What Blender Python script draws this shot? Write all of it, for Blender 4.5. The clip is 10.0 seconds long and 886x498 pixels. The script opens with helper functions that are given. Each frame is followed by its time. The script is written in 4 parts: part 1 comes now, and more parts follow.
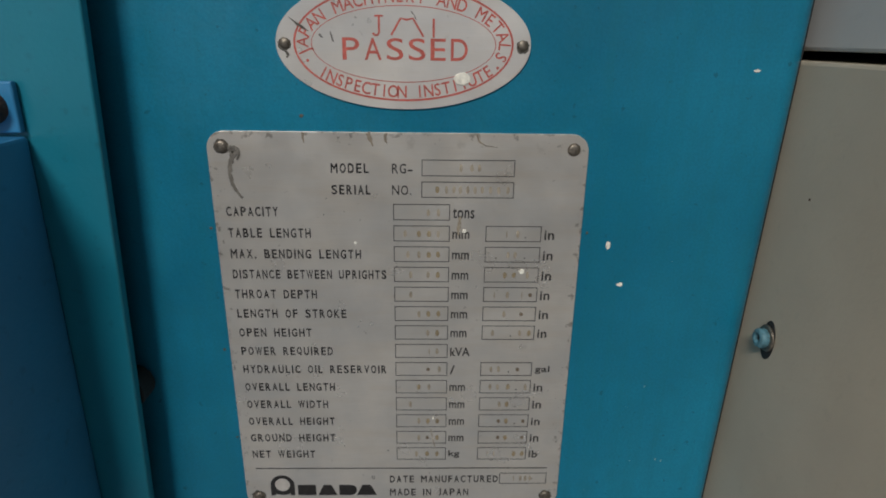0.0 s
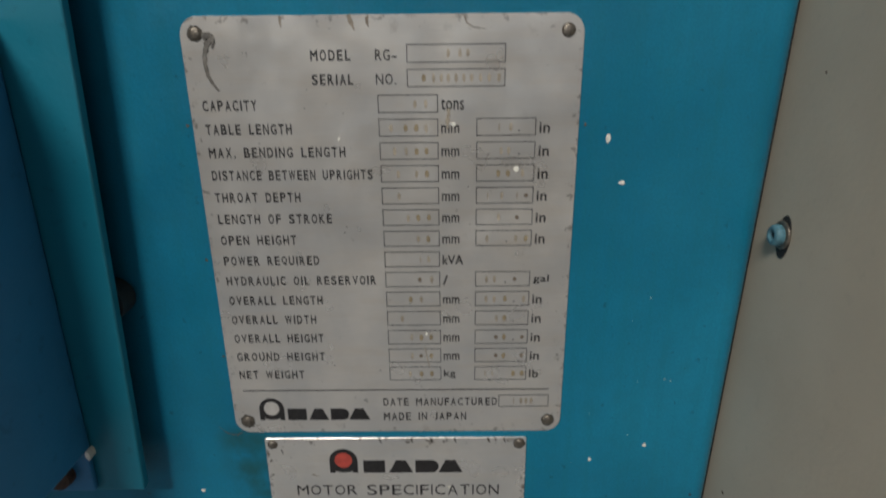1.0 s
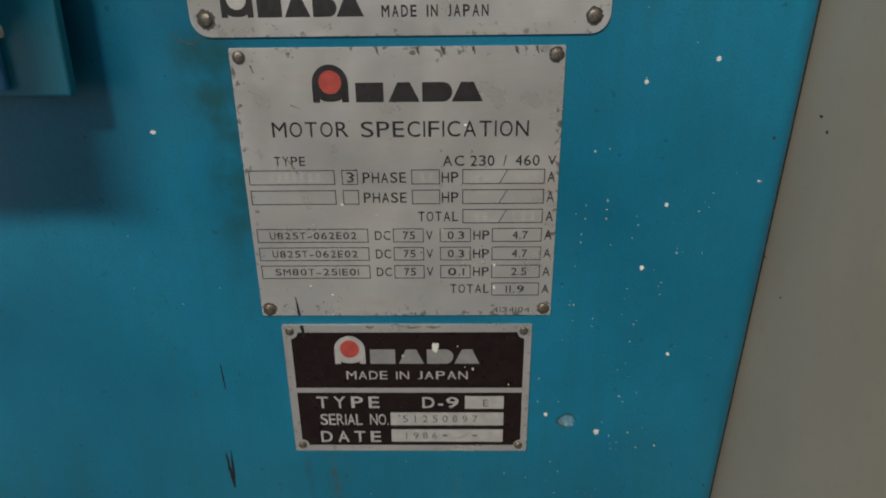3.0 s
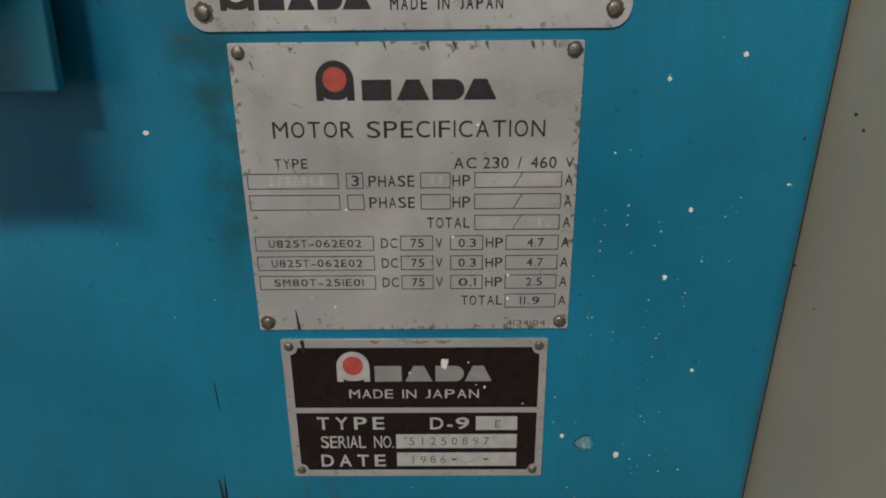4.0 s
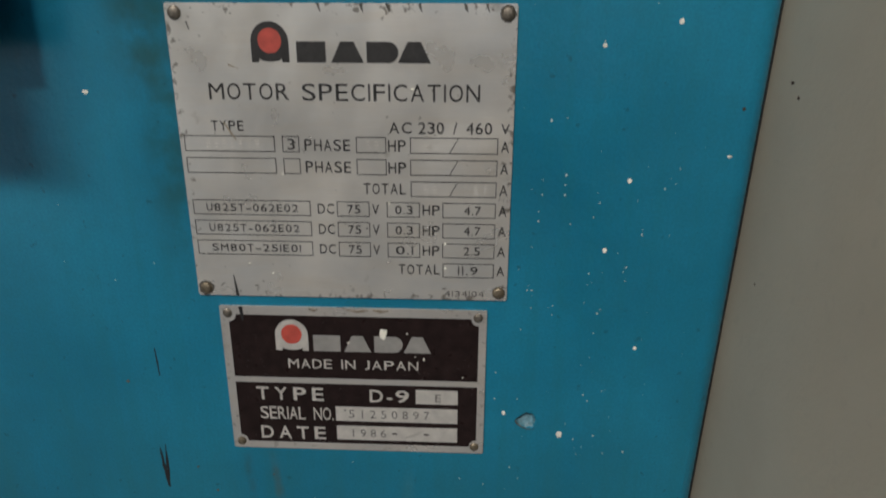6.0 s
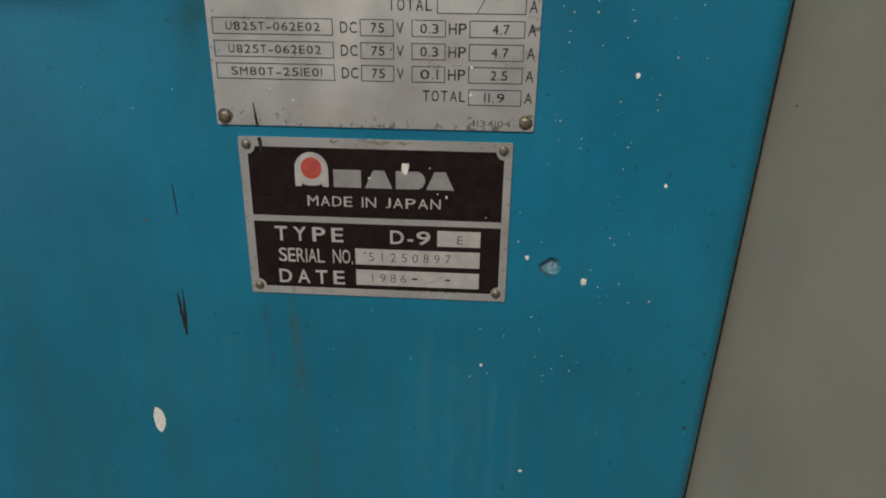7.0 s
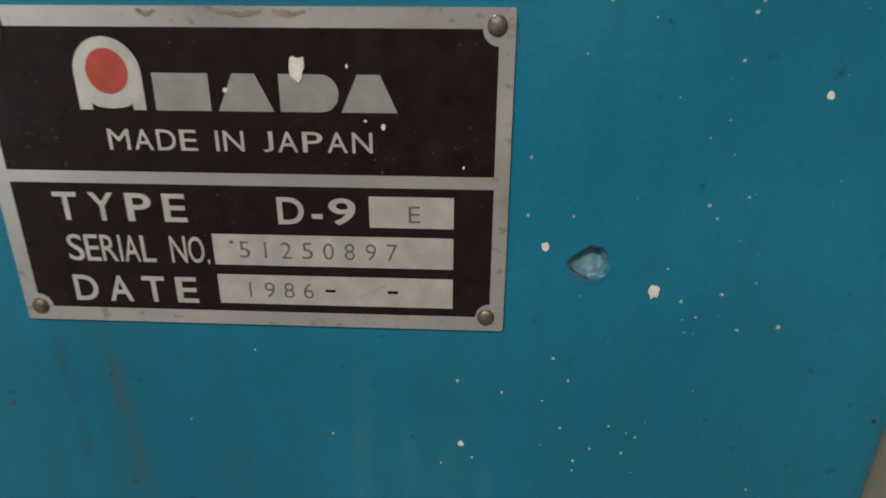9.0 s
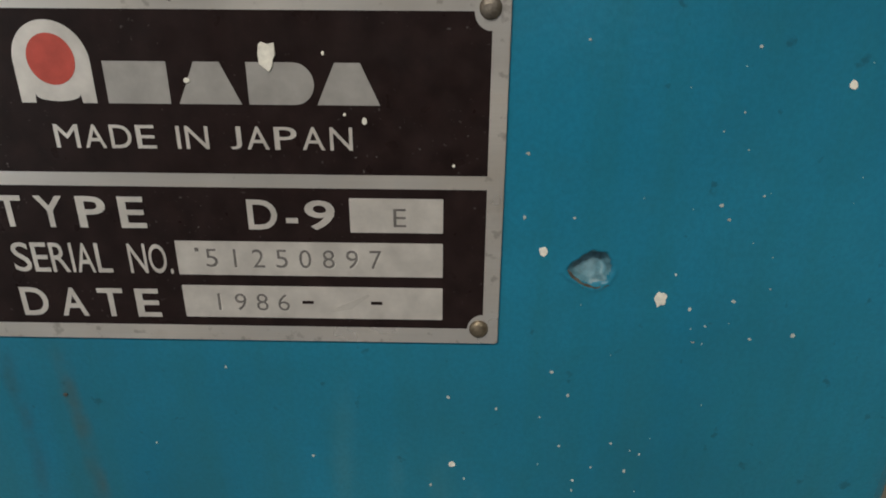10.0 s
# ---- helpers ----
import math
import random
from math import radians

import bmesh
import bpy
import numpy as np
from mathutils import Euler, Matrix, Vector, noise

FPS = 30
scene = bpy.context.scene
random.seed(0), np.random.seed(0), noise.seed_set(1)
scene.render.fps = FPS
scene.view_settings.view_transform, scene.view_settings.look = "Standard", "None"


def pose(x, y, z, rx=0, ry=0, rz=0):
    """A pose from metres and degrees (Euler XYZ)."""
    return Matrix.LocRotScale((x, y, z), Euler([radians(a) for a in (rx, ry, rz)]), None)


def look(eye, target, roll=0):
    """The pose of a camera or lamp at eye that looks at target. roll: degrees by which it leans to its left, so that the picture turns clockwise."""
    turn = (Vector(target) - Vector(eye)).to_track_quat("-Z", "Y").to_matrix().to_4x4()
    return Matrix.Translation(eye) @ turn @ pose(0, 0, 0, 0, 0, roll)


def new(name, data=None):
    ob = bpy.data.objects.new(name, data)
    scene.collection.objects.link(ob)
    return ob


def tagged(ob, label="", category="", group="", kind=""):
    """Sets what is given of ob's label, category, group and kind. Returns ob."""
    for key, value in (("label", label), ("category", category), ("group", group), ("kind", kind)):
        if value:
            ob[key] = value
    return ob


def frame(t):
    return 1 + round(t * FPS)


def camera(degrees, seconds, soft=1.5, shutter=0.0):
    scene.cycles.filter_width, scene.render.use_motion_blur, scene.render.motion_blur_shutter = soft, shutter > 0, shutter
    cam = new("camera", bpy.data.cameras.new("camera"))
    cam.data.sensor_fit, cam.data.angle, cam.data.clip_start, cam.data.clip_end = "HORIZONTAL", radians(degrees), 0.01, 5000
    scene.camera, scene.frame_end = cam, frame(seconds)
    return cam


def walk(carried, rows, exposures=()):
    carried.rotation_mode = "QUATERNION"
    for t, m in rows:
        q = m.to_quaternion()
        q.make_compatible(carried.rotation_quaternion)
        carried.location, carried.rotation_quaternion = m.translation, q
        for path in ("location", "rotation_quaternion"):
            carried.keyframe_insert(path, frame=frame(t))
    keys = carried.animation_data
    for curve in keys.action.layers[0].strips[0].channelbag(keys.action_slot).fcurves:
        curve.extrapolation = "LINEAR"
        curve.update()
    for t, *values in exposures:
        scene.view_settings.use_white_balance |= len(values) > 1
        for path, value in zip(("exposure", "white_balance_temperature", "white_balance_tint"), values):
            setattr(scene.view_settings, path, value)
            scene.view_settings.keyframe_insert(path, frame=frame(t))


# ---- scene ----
cam = camera(72.8, 10.0, soft=1.8, shutter=0.35)

PATH = [
    (0, (0.0133, -0.2539, 1.5999), (0.0588, 1.633, 0.9386), 0.8),
    (0.5, (0.0207, -0.2432, 1.5863), (0.0302, 1.6551, 0.9565), -0.16),
    (1, (0.0256, -0.2539, 1.553), (0.0114, 1.6345, 0.8944), -0.59),
    (1.5, (0.0326, -0.2582, 1.5333), (0.0409, 1.5943, 0.7796), -0.39),
    (2, (0.0406, -0.2699, 1.4912), (0.0522, 1.5713, 0.7104), -0.55),
    (2.5, (0.0319, -0.2573, 1.4198), (-0.0198, 1.5728, 0.6146), -1.14),
    (2.7, (0.026, -0.255, 1.385), (-0.02, 1.579, 0.588), -0.9),
    (2.95, (0.0214, -0.2478, 1.3755), (-0.0147, 1.6113, 0.6435), -0.67),
    (3.35, (0.0169, -0.2406, 1.366), (-0.0094, 1.6436, 0.699), -0.44),
    (3.8, (0.014, -0.236, 1.36), (-0.006, 1.664, 0.734), -0.3),
    (4, (0.0145, -0.2332, 1.3631), (-0.0076, 1.661, 0.7217), -0.59),
    (4.5, (0.0208, -0.2316, 1.3657), (0.0018, 1.6684, 0.7415), -0.47),
    (5, (0.0224, -0.2317, 1.3646), (0.0104, 1.6745, 0.7592), 0.06),
    (5.2, (0.027, -0.2337, 1.3646), (0.0056, 1.6759, 0.7704), 0.25),
    (6.3, (0.0482, -0.239, 1.3258), (-0.0399, 1.6619, 0.7101), 0.33),
    (6.5, (0.0479, -0.2439, 1.3096), (-0.0511, 1.6499, 0.6742), 0.39),
    (7, (0.0428, -0.2485, 1.2846), (-0.067, 1.6331, 0.6157), 0.94),
    (7.5, (0.0381, -0.2427, 1.2791), (-0.0609, 1.6372, 0.6039), 1.36),
    (8, (0.0375, -0.2013, 1.2518), (-0.0709, 1.6805, 0.5832), 0.99),
    (8.5, (0.0382, -0.1607, 1.249), (-0.047, 1.7215, 0.5782), 0.72),
    (9, (0.0479, -0.1279, 1.2402), (-0.036, 1.7446, 0.5428), 0.37),
    (9.5, (0.0472, -0.1148, 1.2354), (0.0089, 1.7549, 0.5263), 0.48),
    (10, (0.0463, -0.116, 1.2377), (0.018, 1.7551, 0.5319), 0.43),
]
walk(cam, [(t, look(e, g, r)) for t, e, g, r in PATH], [(0.0, 0.08, 6500, 10), (2.5, 0.09, 6560, 10), (4.0, 0.13, 6620, 10), (8.0, 0.19, 6700, 10), (10.0, 0.23, 6880, 10)])

# ---- light ----
world = bpy.data.worlds.new("world")
scene.world = world
world.use_nodes = True
wn = world.node_tree.nodes
sky = wn.new("ShaderNodeTexSky")
sky.sky_type, sky.sun_disc = "NISHITA", False
sky.sun_elevation, sky.sun_rotation = radians(40), radians(150)
world.node_tree.links.new(sky.outputs[0], wn["Background"].inputs[0])
wn["Background"].inputs[1].default_value = 0.05


def area_lamp(name, m, sx, sy, watts, colour):
    lamp = bpy.data.lights.new(name, "AREA")
    lamp.shape, lamp.size, lamp.size_y, lamp.energy, lamp.color = "RECTANGLE", sx, sy, watts, colour
    ob = new(name, lamp)
    ob.matrix_world = m
    return ob


# a ceiling tube in front of the panel, up on one side, an unseen high window behind the camera, and an unseen doorway
# added on one side as fill
area_lamp("tube_light", look((-1.05, -3.2, 4.2), (0, 0, 1.4)), 1.1, 0.25, 112, (1.0, 0.97, 0.91))
area_lamp("window_light", look((0.6, -4.95, 3.1), (0.3, 0, 1.6)), 3.6, 1.4, 10, (0.80, 0.90, 1.0))
area_lamp("doorway_fill", look((-3.98, -3.9, 1.2), (0, -1.6, 1.2)), 1.8, 2.3, 17, (0.84, 0.93, 1.0))


# ---- materials ----
class Nodes:
    """A short way to write node trees."""

    def __init__(self, name):
        self.mat = bpy.data.materials.new(name)
        self.mat.use_nodes = True
        self.tree = self.mat.node_tree
        self.bsdf = self.tree.nodes["Principled BSDF"]

    def put(self, socket, value):
        if isinstance(value, bpy.types.NodeSocket):
            self.tree.links.new(value, socket)
        elif isinstance(value, tuple) and len(value) == 3 and socket.type == "RGBA":
            socket.default_value = (*value, 1)
        else:
            socket.default_value = value

    def node(self, kind, out=0, settings=None, **inputs):
        n = self.tree.nodes.new("ShaderNode" + kind)
        for key, value in (settings or {}).items():
            if key == "operation":
                n.operation = value
            elif key == "data_type":
                n.data_type = value
            elif key == "blend_type":
                n.blend_type = value
            elif key == "feature":
                n.feature = value
        for key, value in inputs.items():
            self.put(n.inputs[int(key[1:])] if key[0] == "i" and key[1:].isdigit() else n.inputs[key], value)
        return n.outputs[out]

    def math(self, op, a, b=0.0):
        return self.node("Math", settings={"operation": op}, i0=a, i1=b)

    def coords(self):
        return self.node("TexCoord", 3)

    def scaled(self, sx, sy, sz):
        return self.node("Mapping", i0=self.coords(), i3=(sx, sy, sz))

    def noise(self, scale, detail=4.0, vector=None, rough=0.55):
        return self.node("TexNoise", 0, Vector=vector or self.coords(), Scale=scale, Detail=detail, Roughness=rough)

    def ramp(self, value, lo, hi, a=0.0, b=1.0):
        return self.node("MapRange", 0, i0=value, i1=lo, i2=hi, i3=a, i4=b)

    def mix(self, fac, a, b):
        n = self.tree.nodes.new("ShaderNodeMix")
        n.data_type = "RGBA"
        self.put(n.inputs[0], fac)
        self.put(n.inputs[6], a)
        self.put(n.inputs[7], b)
        return n.outputs[2]

    def xz(self):
        n = self.tree.nodes.new("ShaderNodeSeparateXYZ")
        self.tree.links.new(self.coords(), n.inputs[0])
        return n.outputs[0], n.outputs[2]

    def bump(self, height, strength, distance):
        self.put(self.bsdf.inputs["Normal"], self.node("Bump", Strength=strength, Distance=distance, Height=height))

    def done(self, colour, rough, metal=0.0):
        self.put(self.bsdf.inputs["Base Color"], colour)
        self.put(self.bsdf.inputs["Roughness"], rough)
        self.put(self.bsdf.inputs["Metallic"], metal)
        return self.mat


def paint(name, a, b, rough=0.38, grime=0.35, scale=9.0):
    """Old machine enamel: orange peel, cloudy fading, small dark specks."""
    n = Nodes(name)
    cloud = n.ramp(n.noise(scale, 5), 0.35, 0.68)
    c = n.mix(cloud, a, b)
    fine = n.ramp(n.noise(160, 3), 0.62, 0.74)
    c = n.mix(n.math("MULTIPLY", fine, grime), c, tuple(v * 0.45 for v in a))
    n.bump(n.math("ADD", n.noise(420, 2), n.math("MULTIPLY", n.noise(60, 2), 1.4)), 0.12, 0.001)
    return n.done(c, n.ramp(n.noise(30, 4), 0.3, 0.7, rough - 0.07, rough + 0.12))


def plate_paint():
    """The blue of the side plate, with oil runs, rust runs and pale drips."""
    n = Nodes("blue_enamel")
    x, z = n.xz()
    cloud = n.ramp(n.noise(9, 6), 0.36, 0.66)
    c = n.mix(cloud, (0.004, 0.148, 0.252), (0.010, 0.220, 0.360))
    streaks = n.ramp(n.noise(1.0, 4, n.scaled(190, 1, 7)), 0.45, 0.75)
    c = n.mix(n.math("MULTIPLY", streaks, 0.36), c, (0.008, 0.160, 0.215))
    wob = n.math("MULTIPLY", n.math("SUBTRACT", n.noise(30, 3), 0.5), 0.007)
    xw = n.math("ADD", x, wob)

    def run(x0, z_top, z_end, half, colour, strength, c, slope=0.0):
        off = n.math("ABSOLUTE", n.math("SUBTRACT", n.math("ADD", xw, n.math("MULTIPLY", z, slope)), x0))
        across = n.ramp(off, half * 0.2, half, 1.0, 0.0)
        top = n.ramp(z, z_top - 0.012, z_top, 1.0, 0.0)
        end = n.ramp(z, z_end, z_end + (z_top - z_end) * 0.5)
        patch = n.ramp(n.noise(70, 4), 0.35, 0.62)
        fac = n.math("MULTIPLY", n.math("MULTIPLY", across, n.math("MULTIPLY", top, end)), n.math("MULTIPLY", patch, strength))
        return n.mix(fac, c, colour)

    c = run(-0.0715, 1.374, 1.235, 0.014, (0.012, 0.085, 0.090), 0.85, c)
    c = run(-0.0800, 1.376, 1.325, 0.012, (0.014, 0.080, 0.082), 0.7, c)
    c = run(0.0291, 1.172, 1.02, 0.0028, (0.085, 0.080, 0.062), 0.65, c, 0.06)
    c = run(-0.053, 1.172, 1.120, 0.0030, (0.04, 0.07, 0.08), 0.7, c)
    for x0, zt, ze, half, k in ((0.021, 1.165, 1.04, 0.0035, 0.26), (0.034, 1.15, 1.03, 0.003, 0.22), (0.045, 1.145, 1.03, 0.004, 0.25), (0.053, 1.14, 1.03, 0.0025, 0.28), (0.064, 1.13, 1.02, 0.003, 0.2)):
        c = run(x0, zt, ze, half, (0.09, 0.27, 0.33), k, c)
    # streaky grime film low down, deepened to paint in the light's falloff
    film_falloff = n.math("MULTIPLY", n.ramp(n.noise(1.0, 5, n.scaled(60, 1, 9)), 0.35, 0.65), n.ramp(z, 1.12, 1.22, 1.0, 0.0))
    c = n.mix(n.math("MULTIPLY", film_falloff, 0.55), c, (0.020, 0.140, 0.165))
    c = n.mix(n.ramp(n.noise(850, 2), 0.35, 0.65, 0.0, 0.22), c, (0.004, 0.095, 0.150))
    c = n.mix(n.ramp(n.noise(120, 4), 0.45, 0.75, 0.0, 0.25), c, (0.012, 0.135, 0.175))
    speck = n.ramp(n.noise(210, 3), 0.66, 0.72)
    c = n.mix(n.math("MULTIPLY", speck, 0.5), c, (0.008, 0.06, 0.09))
    n.bump(n.math("ADD", n.noise(300, 3), n.math("MULTIPLY", n.noise(45, 3), 2.0)), 0.19, 0.001)
    n.bsdf.inputs["Specular IOR Level"].default_value = 0.36
    return n.done(c, n.ramp(n.noise(24, 4), 0.3, 0.7, 0.30, 0.46))


def brushed(name, half_x, half_z, colour=(0.79, 0.745, 0.685), dirt=0.9, metal=0.66):
    """Aged aluminium sheet with fine brushing, cloudy stains and dirt along the rim."""
    n = Nodes(name)
    x, z = n.xz()
    brush = n.noise(1.0, 3, n.scaled(60, 1, 2600))
    cloud = n.ramp(n.noise(26, 6), 0.36, 0.66)
    c = n.mix(cloud, tuple(v * k for v, k in zip(colour, (0.80, 0.83, 0.87))), colour)
    c = n.mix(n.ramp(n.noise(1.0, 5, n.scaled(30, 1, 160)), 0.48, 0.72, 0.0, 0.35), c, tuple(v * k for v, k in zip(colour, (0.84, 0.78, 0.70))))
    c = n.mix(n.ramp(brush, 0.3, 0.7, 0.0, 0.25), c, tuple(v * 0.75 for v in colour))
    dx = n.math("SUBTRACT", half_x, n.math("ABSOLUTE", x))
    dz = n.math("SUBTRACT", half_z, n.math("ABSOLUTE", z))
    rim = n.ramp(n.math("MINIMUM", dx, dz), 0.0, 0.007, 1.0, 0.0)
    spots = n.ramp(n.math("ADD", n.noise(330, 4), n.math("MULTIPLY", rim, 0.15)), 0.70, 0.78)
    c = n.mix(n.math("MULTIPLY", spots, 0.8 * dirt), c, (0.10, 0.075, 0.05))
    big = n.ramp(n.math("ADD", n.noise(95, 5), n.math("MULTIPLY", rim, 0.10)), 0.68, 0.80)
    c = n.mix(n.math("MULTIPLY", big, 0.42 * dirt), c, (0.20, 0.155, 0.105))
    n.bump(n.math("ADD", n.noise(18, 2), n.math("MULTIPLY", brush, 0.02)), 0.20, 0.001)
    return n.done(c, n.ramp(n.noise(40, 4), 0.3, 0.7, 0.24, 0.42), metal)


def plain(name, colour, rough=0.5, metal=0.0, vary=0.25, scale=120.0, bump=0.0):
    n = Nodes(name)
    c = n.mix(n.ramp(n.noise(scale, 4), 0.3, 0.7), tuple(v * (1 - vary) for v in colour), tuple(min(1, v * (1 + vary * 0.5)) for v in colour))
    if bump:
        n.bump(n.noise(scale * 3, 3), bump, 0.001)
    return n.done(c, n.ramp(n.noise(scale * 0.6, 3), 0.3, 0.7, max(0.05, rough - 0.08), rough + 0.08), metal)


BLUE = plate_paint()
TEAL = paint("teal_enamel", (0.006, 0.166, 0.240), (0.010, 0.204, 0.290))
DEEP = paint("deep_blue_enamel", (0.026, 0.19, 0.385), (0.034, 0.225, 0.45))
BEIGE = paint("beige_enamel", (0.44, 0.385, 0.30), (0.50, 0.44, 0.345), 0.45, 0.10, 16)
PALE = paint("pale_grey_enamel", (0.46, 0.46, 0.45), (0.52, 0.52, 0.50), 0.45, 0.1)
INK = plain("black_print", (0.022, 0.02, 0.02), 0.5, 0, 0.5, 500)


def black_enamel():
    """Black enamel with scattered dust."""
    n = Nodes("black_enamel")
    c = n.mix(n.ramp(n.noise(200, 4), 0.3, 0.7), (0.013, 0.0075, 0.0072), (0.023, 0.0135, 0.013))
    dust = n.math("MULTIPLY", n.ramp(n.noise(1100, 2), 0.68, 0.76), n.ramp(n.noise(60, 3), 0.45, 0.65))
    c = n.mix(n.math("MULTIPLY", dust, 0.5), c, (0.30, 0.28, 0.27))
    n.bump(n.noise(700, 3), 0.04, 0.001)
    return n.done(c, n.ramp(n.noise(150, 3), 0.3, 0.7, 0.26, 0.42))


ENAMEL = black_enamel()
ENAMEL.node_tree.nodes["Principled BSDF"].inputs["Specular IOR Level"].default_value = 0.17
RED = plain("red_print", (0.50, 0.075, 0.055), 0.5, 0, 0.2, 300)
SEAL_RED = plain("faded_red_print", (0.52, 0.11, 0.085), 0.5, 0, 0.3, 400)
STEEL = plain("aged_steel", (0.23, 0.20, 0.165), 0.42, 0.75, 0.5, 700, 0.2)
BRASS = plain("tarnished_brass", (0.25, 0.205, 0.145), 0.42, 0.75, 0.4, 700, 0.2)
SILVER = plain("bare_aluminium", (0.78, 0.735, 0.68), 0.36, 0.55, 0.16, 200, 0.02)
STAMP = plain("stamped_mark", (0.19, 0.175, 0.165), 0.55, 0.3, 0.3, 600)
FAINT = plain("faint_stamp", (0.50, 0.43, 0.34), 0.5, 0.5, 0.3, 300)
WORN = plain("brown_stamp", (0.36, 0.29, 0.19), 0.5, 0.3, 0.3, 300)
DULL = plain("dull_brown_stamp", (0.24, 0.19, 0.14), 0.5, 0.3, 0.3, 300)
BRIGHT = plain("bright_stamp_and_glint", (0.84, 0.80, 0.74), 0.4, 0.25, 0.2, 300)
CHIP = plain("bare_primer", (0.84, 0.81, 0.72), 0.7, 0, 0.25, 500)
SMUDGE = plain("dull_smudge", (0.62, 0.585, 0.54), 0.5, 0.5, 0.15, 300)
SPECK = plain("pale_speck", (0.46, 0.52, 0.50), 0.7, 0, 0.4, 500)
DARK = plain("black_scuff", (0.012, 0.012, 0.014), 0.7, 0, 0.4, 500)
ETCHED = plain("etched_aluminium", (0.46, 0.44, 0.415), 0.42, 0.55, 0.16, 200, 0.02)
TARNISH = plain("brown_tarnish", (0.33, 0.28, 0.22), 0.5, 0.3, 0.4, 400)
SMEAR = plain("grey_grease", (0.185, 0.17, 0.15), 0.5, 0.1, 0.5, 500, 0.2)
GREASE = plain("dried_grease", (0.10, 0.09, 0.075), 0.45, 0, 0.5, 500, 0.3)
SCUFF = plain("scuffed_blue_enamel", (0.10, 0.24, 0.30), 0.50, 0.0, 0.45, 500, 0.10)
# rubber of the spacers, and the black that stands in for shade in gaps
RUBBER_SHADE = plain("black_rubber_and_shade", (0.015, 0.015, 0.015), 0.7, 0, 0.3, 200)
RUST = plain("rusty_steel", (0.09, 0.05, 0.035), 0.7, 0.3, 0.5, 300, 0.3)
WALL = plain("painted_plaster", (0.23, 0.22, 0.205), 0.8, 0, 0.15, 6, 0.05)
WARM = plain("ochre_plaster", (0.42, 0.27, 0.17), 0.8, 0, 0.15, 6, 0.05)
DUSK = plain("dun_plaster", (0.34, 0.315, 0.30), 0.8, 0, 0.15, 6, 0.05)
CONCRETE = plain("concrete", (0.22, 0.235, 0.26), 0.5, 0, 0.2, 8, 0.1)


# ---- building helpers ----
def link(name, bm, material, parent=None, label="", at=(0, 0, 0), smooth=False):
    mesh = bpy.data.meshes.new(name)
    bmesh.ops.recalc_face_normals(bm, faces=bm.faces)
    for f in bm.faces:
        f.smooth = smooth
    bm.to_mesh(mesh)
    bm.free()
    for m in material if isinstance(material, (list, tuple)) else (material,):
        mesh.materials.append(m)
    ob = new(name, mesh)
    ob.parent, ob.location = parent, at
    return tagged(ob, label)


part = link


def base(name, at, label, category, group="", kind=""):
    ob = new(name)
    ob.location, ob.empty_display_size = at, 0.02
    return tagged(ob, label, category, group, kind)


def slab(bm, x0, y0, z0, x1, y1, z1, bevel=0.0, segments=2):
    made = bmesh.ops.create_cube(bm, size=1)["verts"]
    for v in made:
        v.co = ((x0 + x1) / 2 + v.co.x * (x1 - x0), (y0 + y1) / 2 + v.co.y * (y1 - y0), (z0 + z1) / 2 + v.co.z * (z1 - z0))
    if bevel:
        edges = {e for v in made for e in v.link_edges}
        bmesh.ops.bevel(bm, geom=list(edges), offset=bevel, segments=segments, profile=0.5, affect="EDGES")


def prism(bm, points, front, back, inset=0.0):
    """A flat piece with the outline points (x, z), its face at y = front; inset bevels the face's rim."""
    n = len(points)
    cx, cz = sum(p[0] for p in points) / n, sum(p[1] for p in points) / n
    rows = [[(x, back, z) for x, z in points], [(x, front + inset * 0.7, z) for x, z in points]]
    if inset:
        r = max(max(abs(x - cx), abs(z - cz)) for x, z in points)
        k = 1 - inset / r
        rows.append([(cx + (x - cx) * k, front, cz + (z - cz) * k) for x, z in points])
    else:
        rows[1] = [(x, front, z) for x, z in points]
    loops = [[bm.verts.new(p) for p in row] for row in rows]
    for a, b in zip(loops, loops[1:]):
        for i in range(n):
            bm.faces.new((a[i], a[(i + 1) % n], b[(i + 1) % n], b[i]))
    bm.faces.new(loops[-1])
    bm.faces.new(loops[0][::-1])


def rrect(x0, z0, x1, z1, r, steps=7):
    if r <= 0:
        return [(x0, z0), (x1, z0), (x1, z1), (x0, z1)]
    pts = []
    for cx, cz, a0 in ((x1 - r, z0 + r, -90), (x1 - r, z1 - r, 0), (x0 + r, z1 - r, 90), (x0 + r, z0 + r, 180)):
        for i in range(steps + 1):
            a = radians(a0 + 90 * i / steps)
            pts.append((cx + r * math.cos(a), cz + r * math.sin(a)))
    return pts


def ellipse(cx, cz, a, b, steps=96):
    return [(cx + a * math.cos(2 * math.pi * i / steps), cz + b * math.sin(2 * math.pi * i / steps)) for i in range(steps)]


def ring(bm, outer, inner, front, back):
    n = len(outer)
    vo, vi, wo, wi = [[bm.verts.new((x, y, z)) for x, z in pts] for pts, y in ((outer, front), (inner, front), (outer, back), (inner, back))]
    for i in range(n):
        j = (i + 1) % n
        bm.faces.new((vo[i], vo[j], vi[j], vi[i]))
        bm.faces.new((vo[i], wo[i], wo[j], vo[j]))
        bm.faces.new((vi[i], vi[j], wi[j], wi[i]))


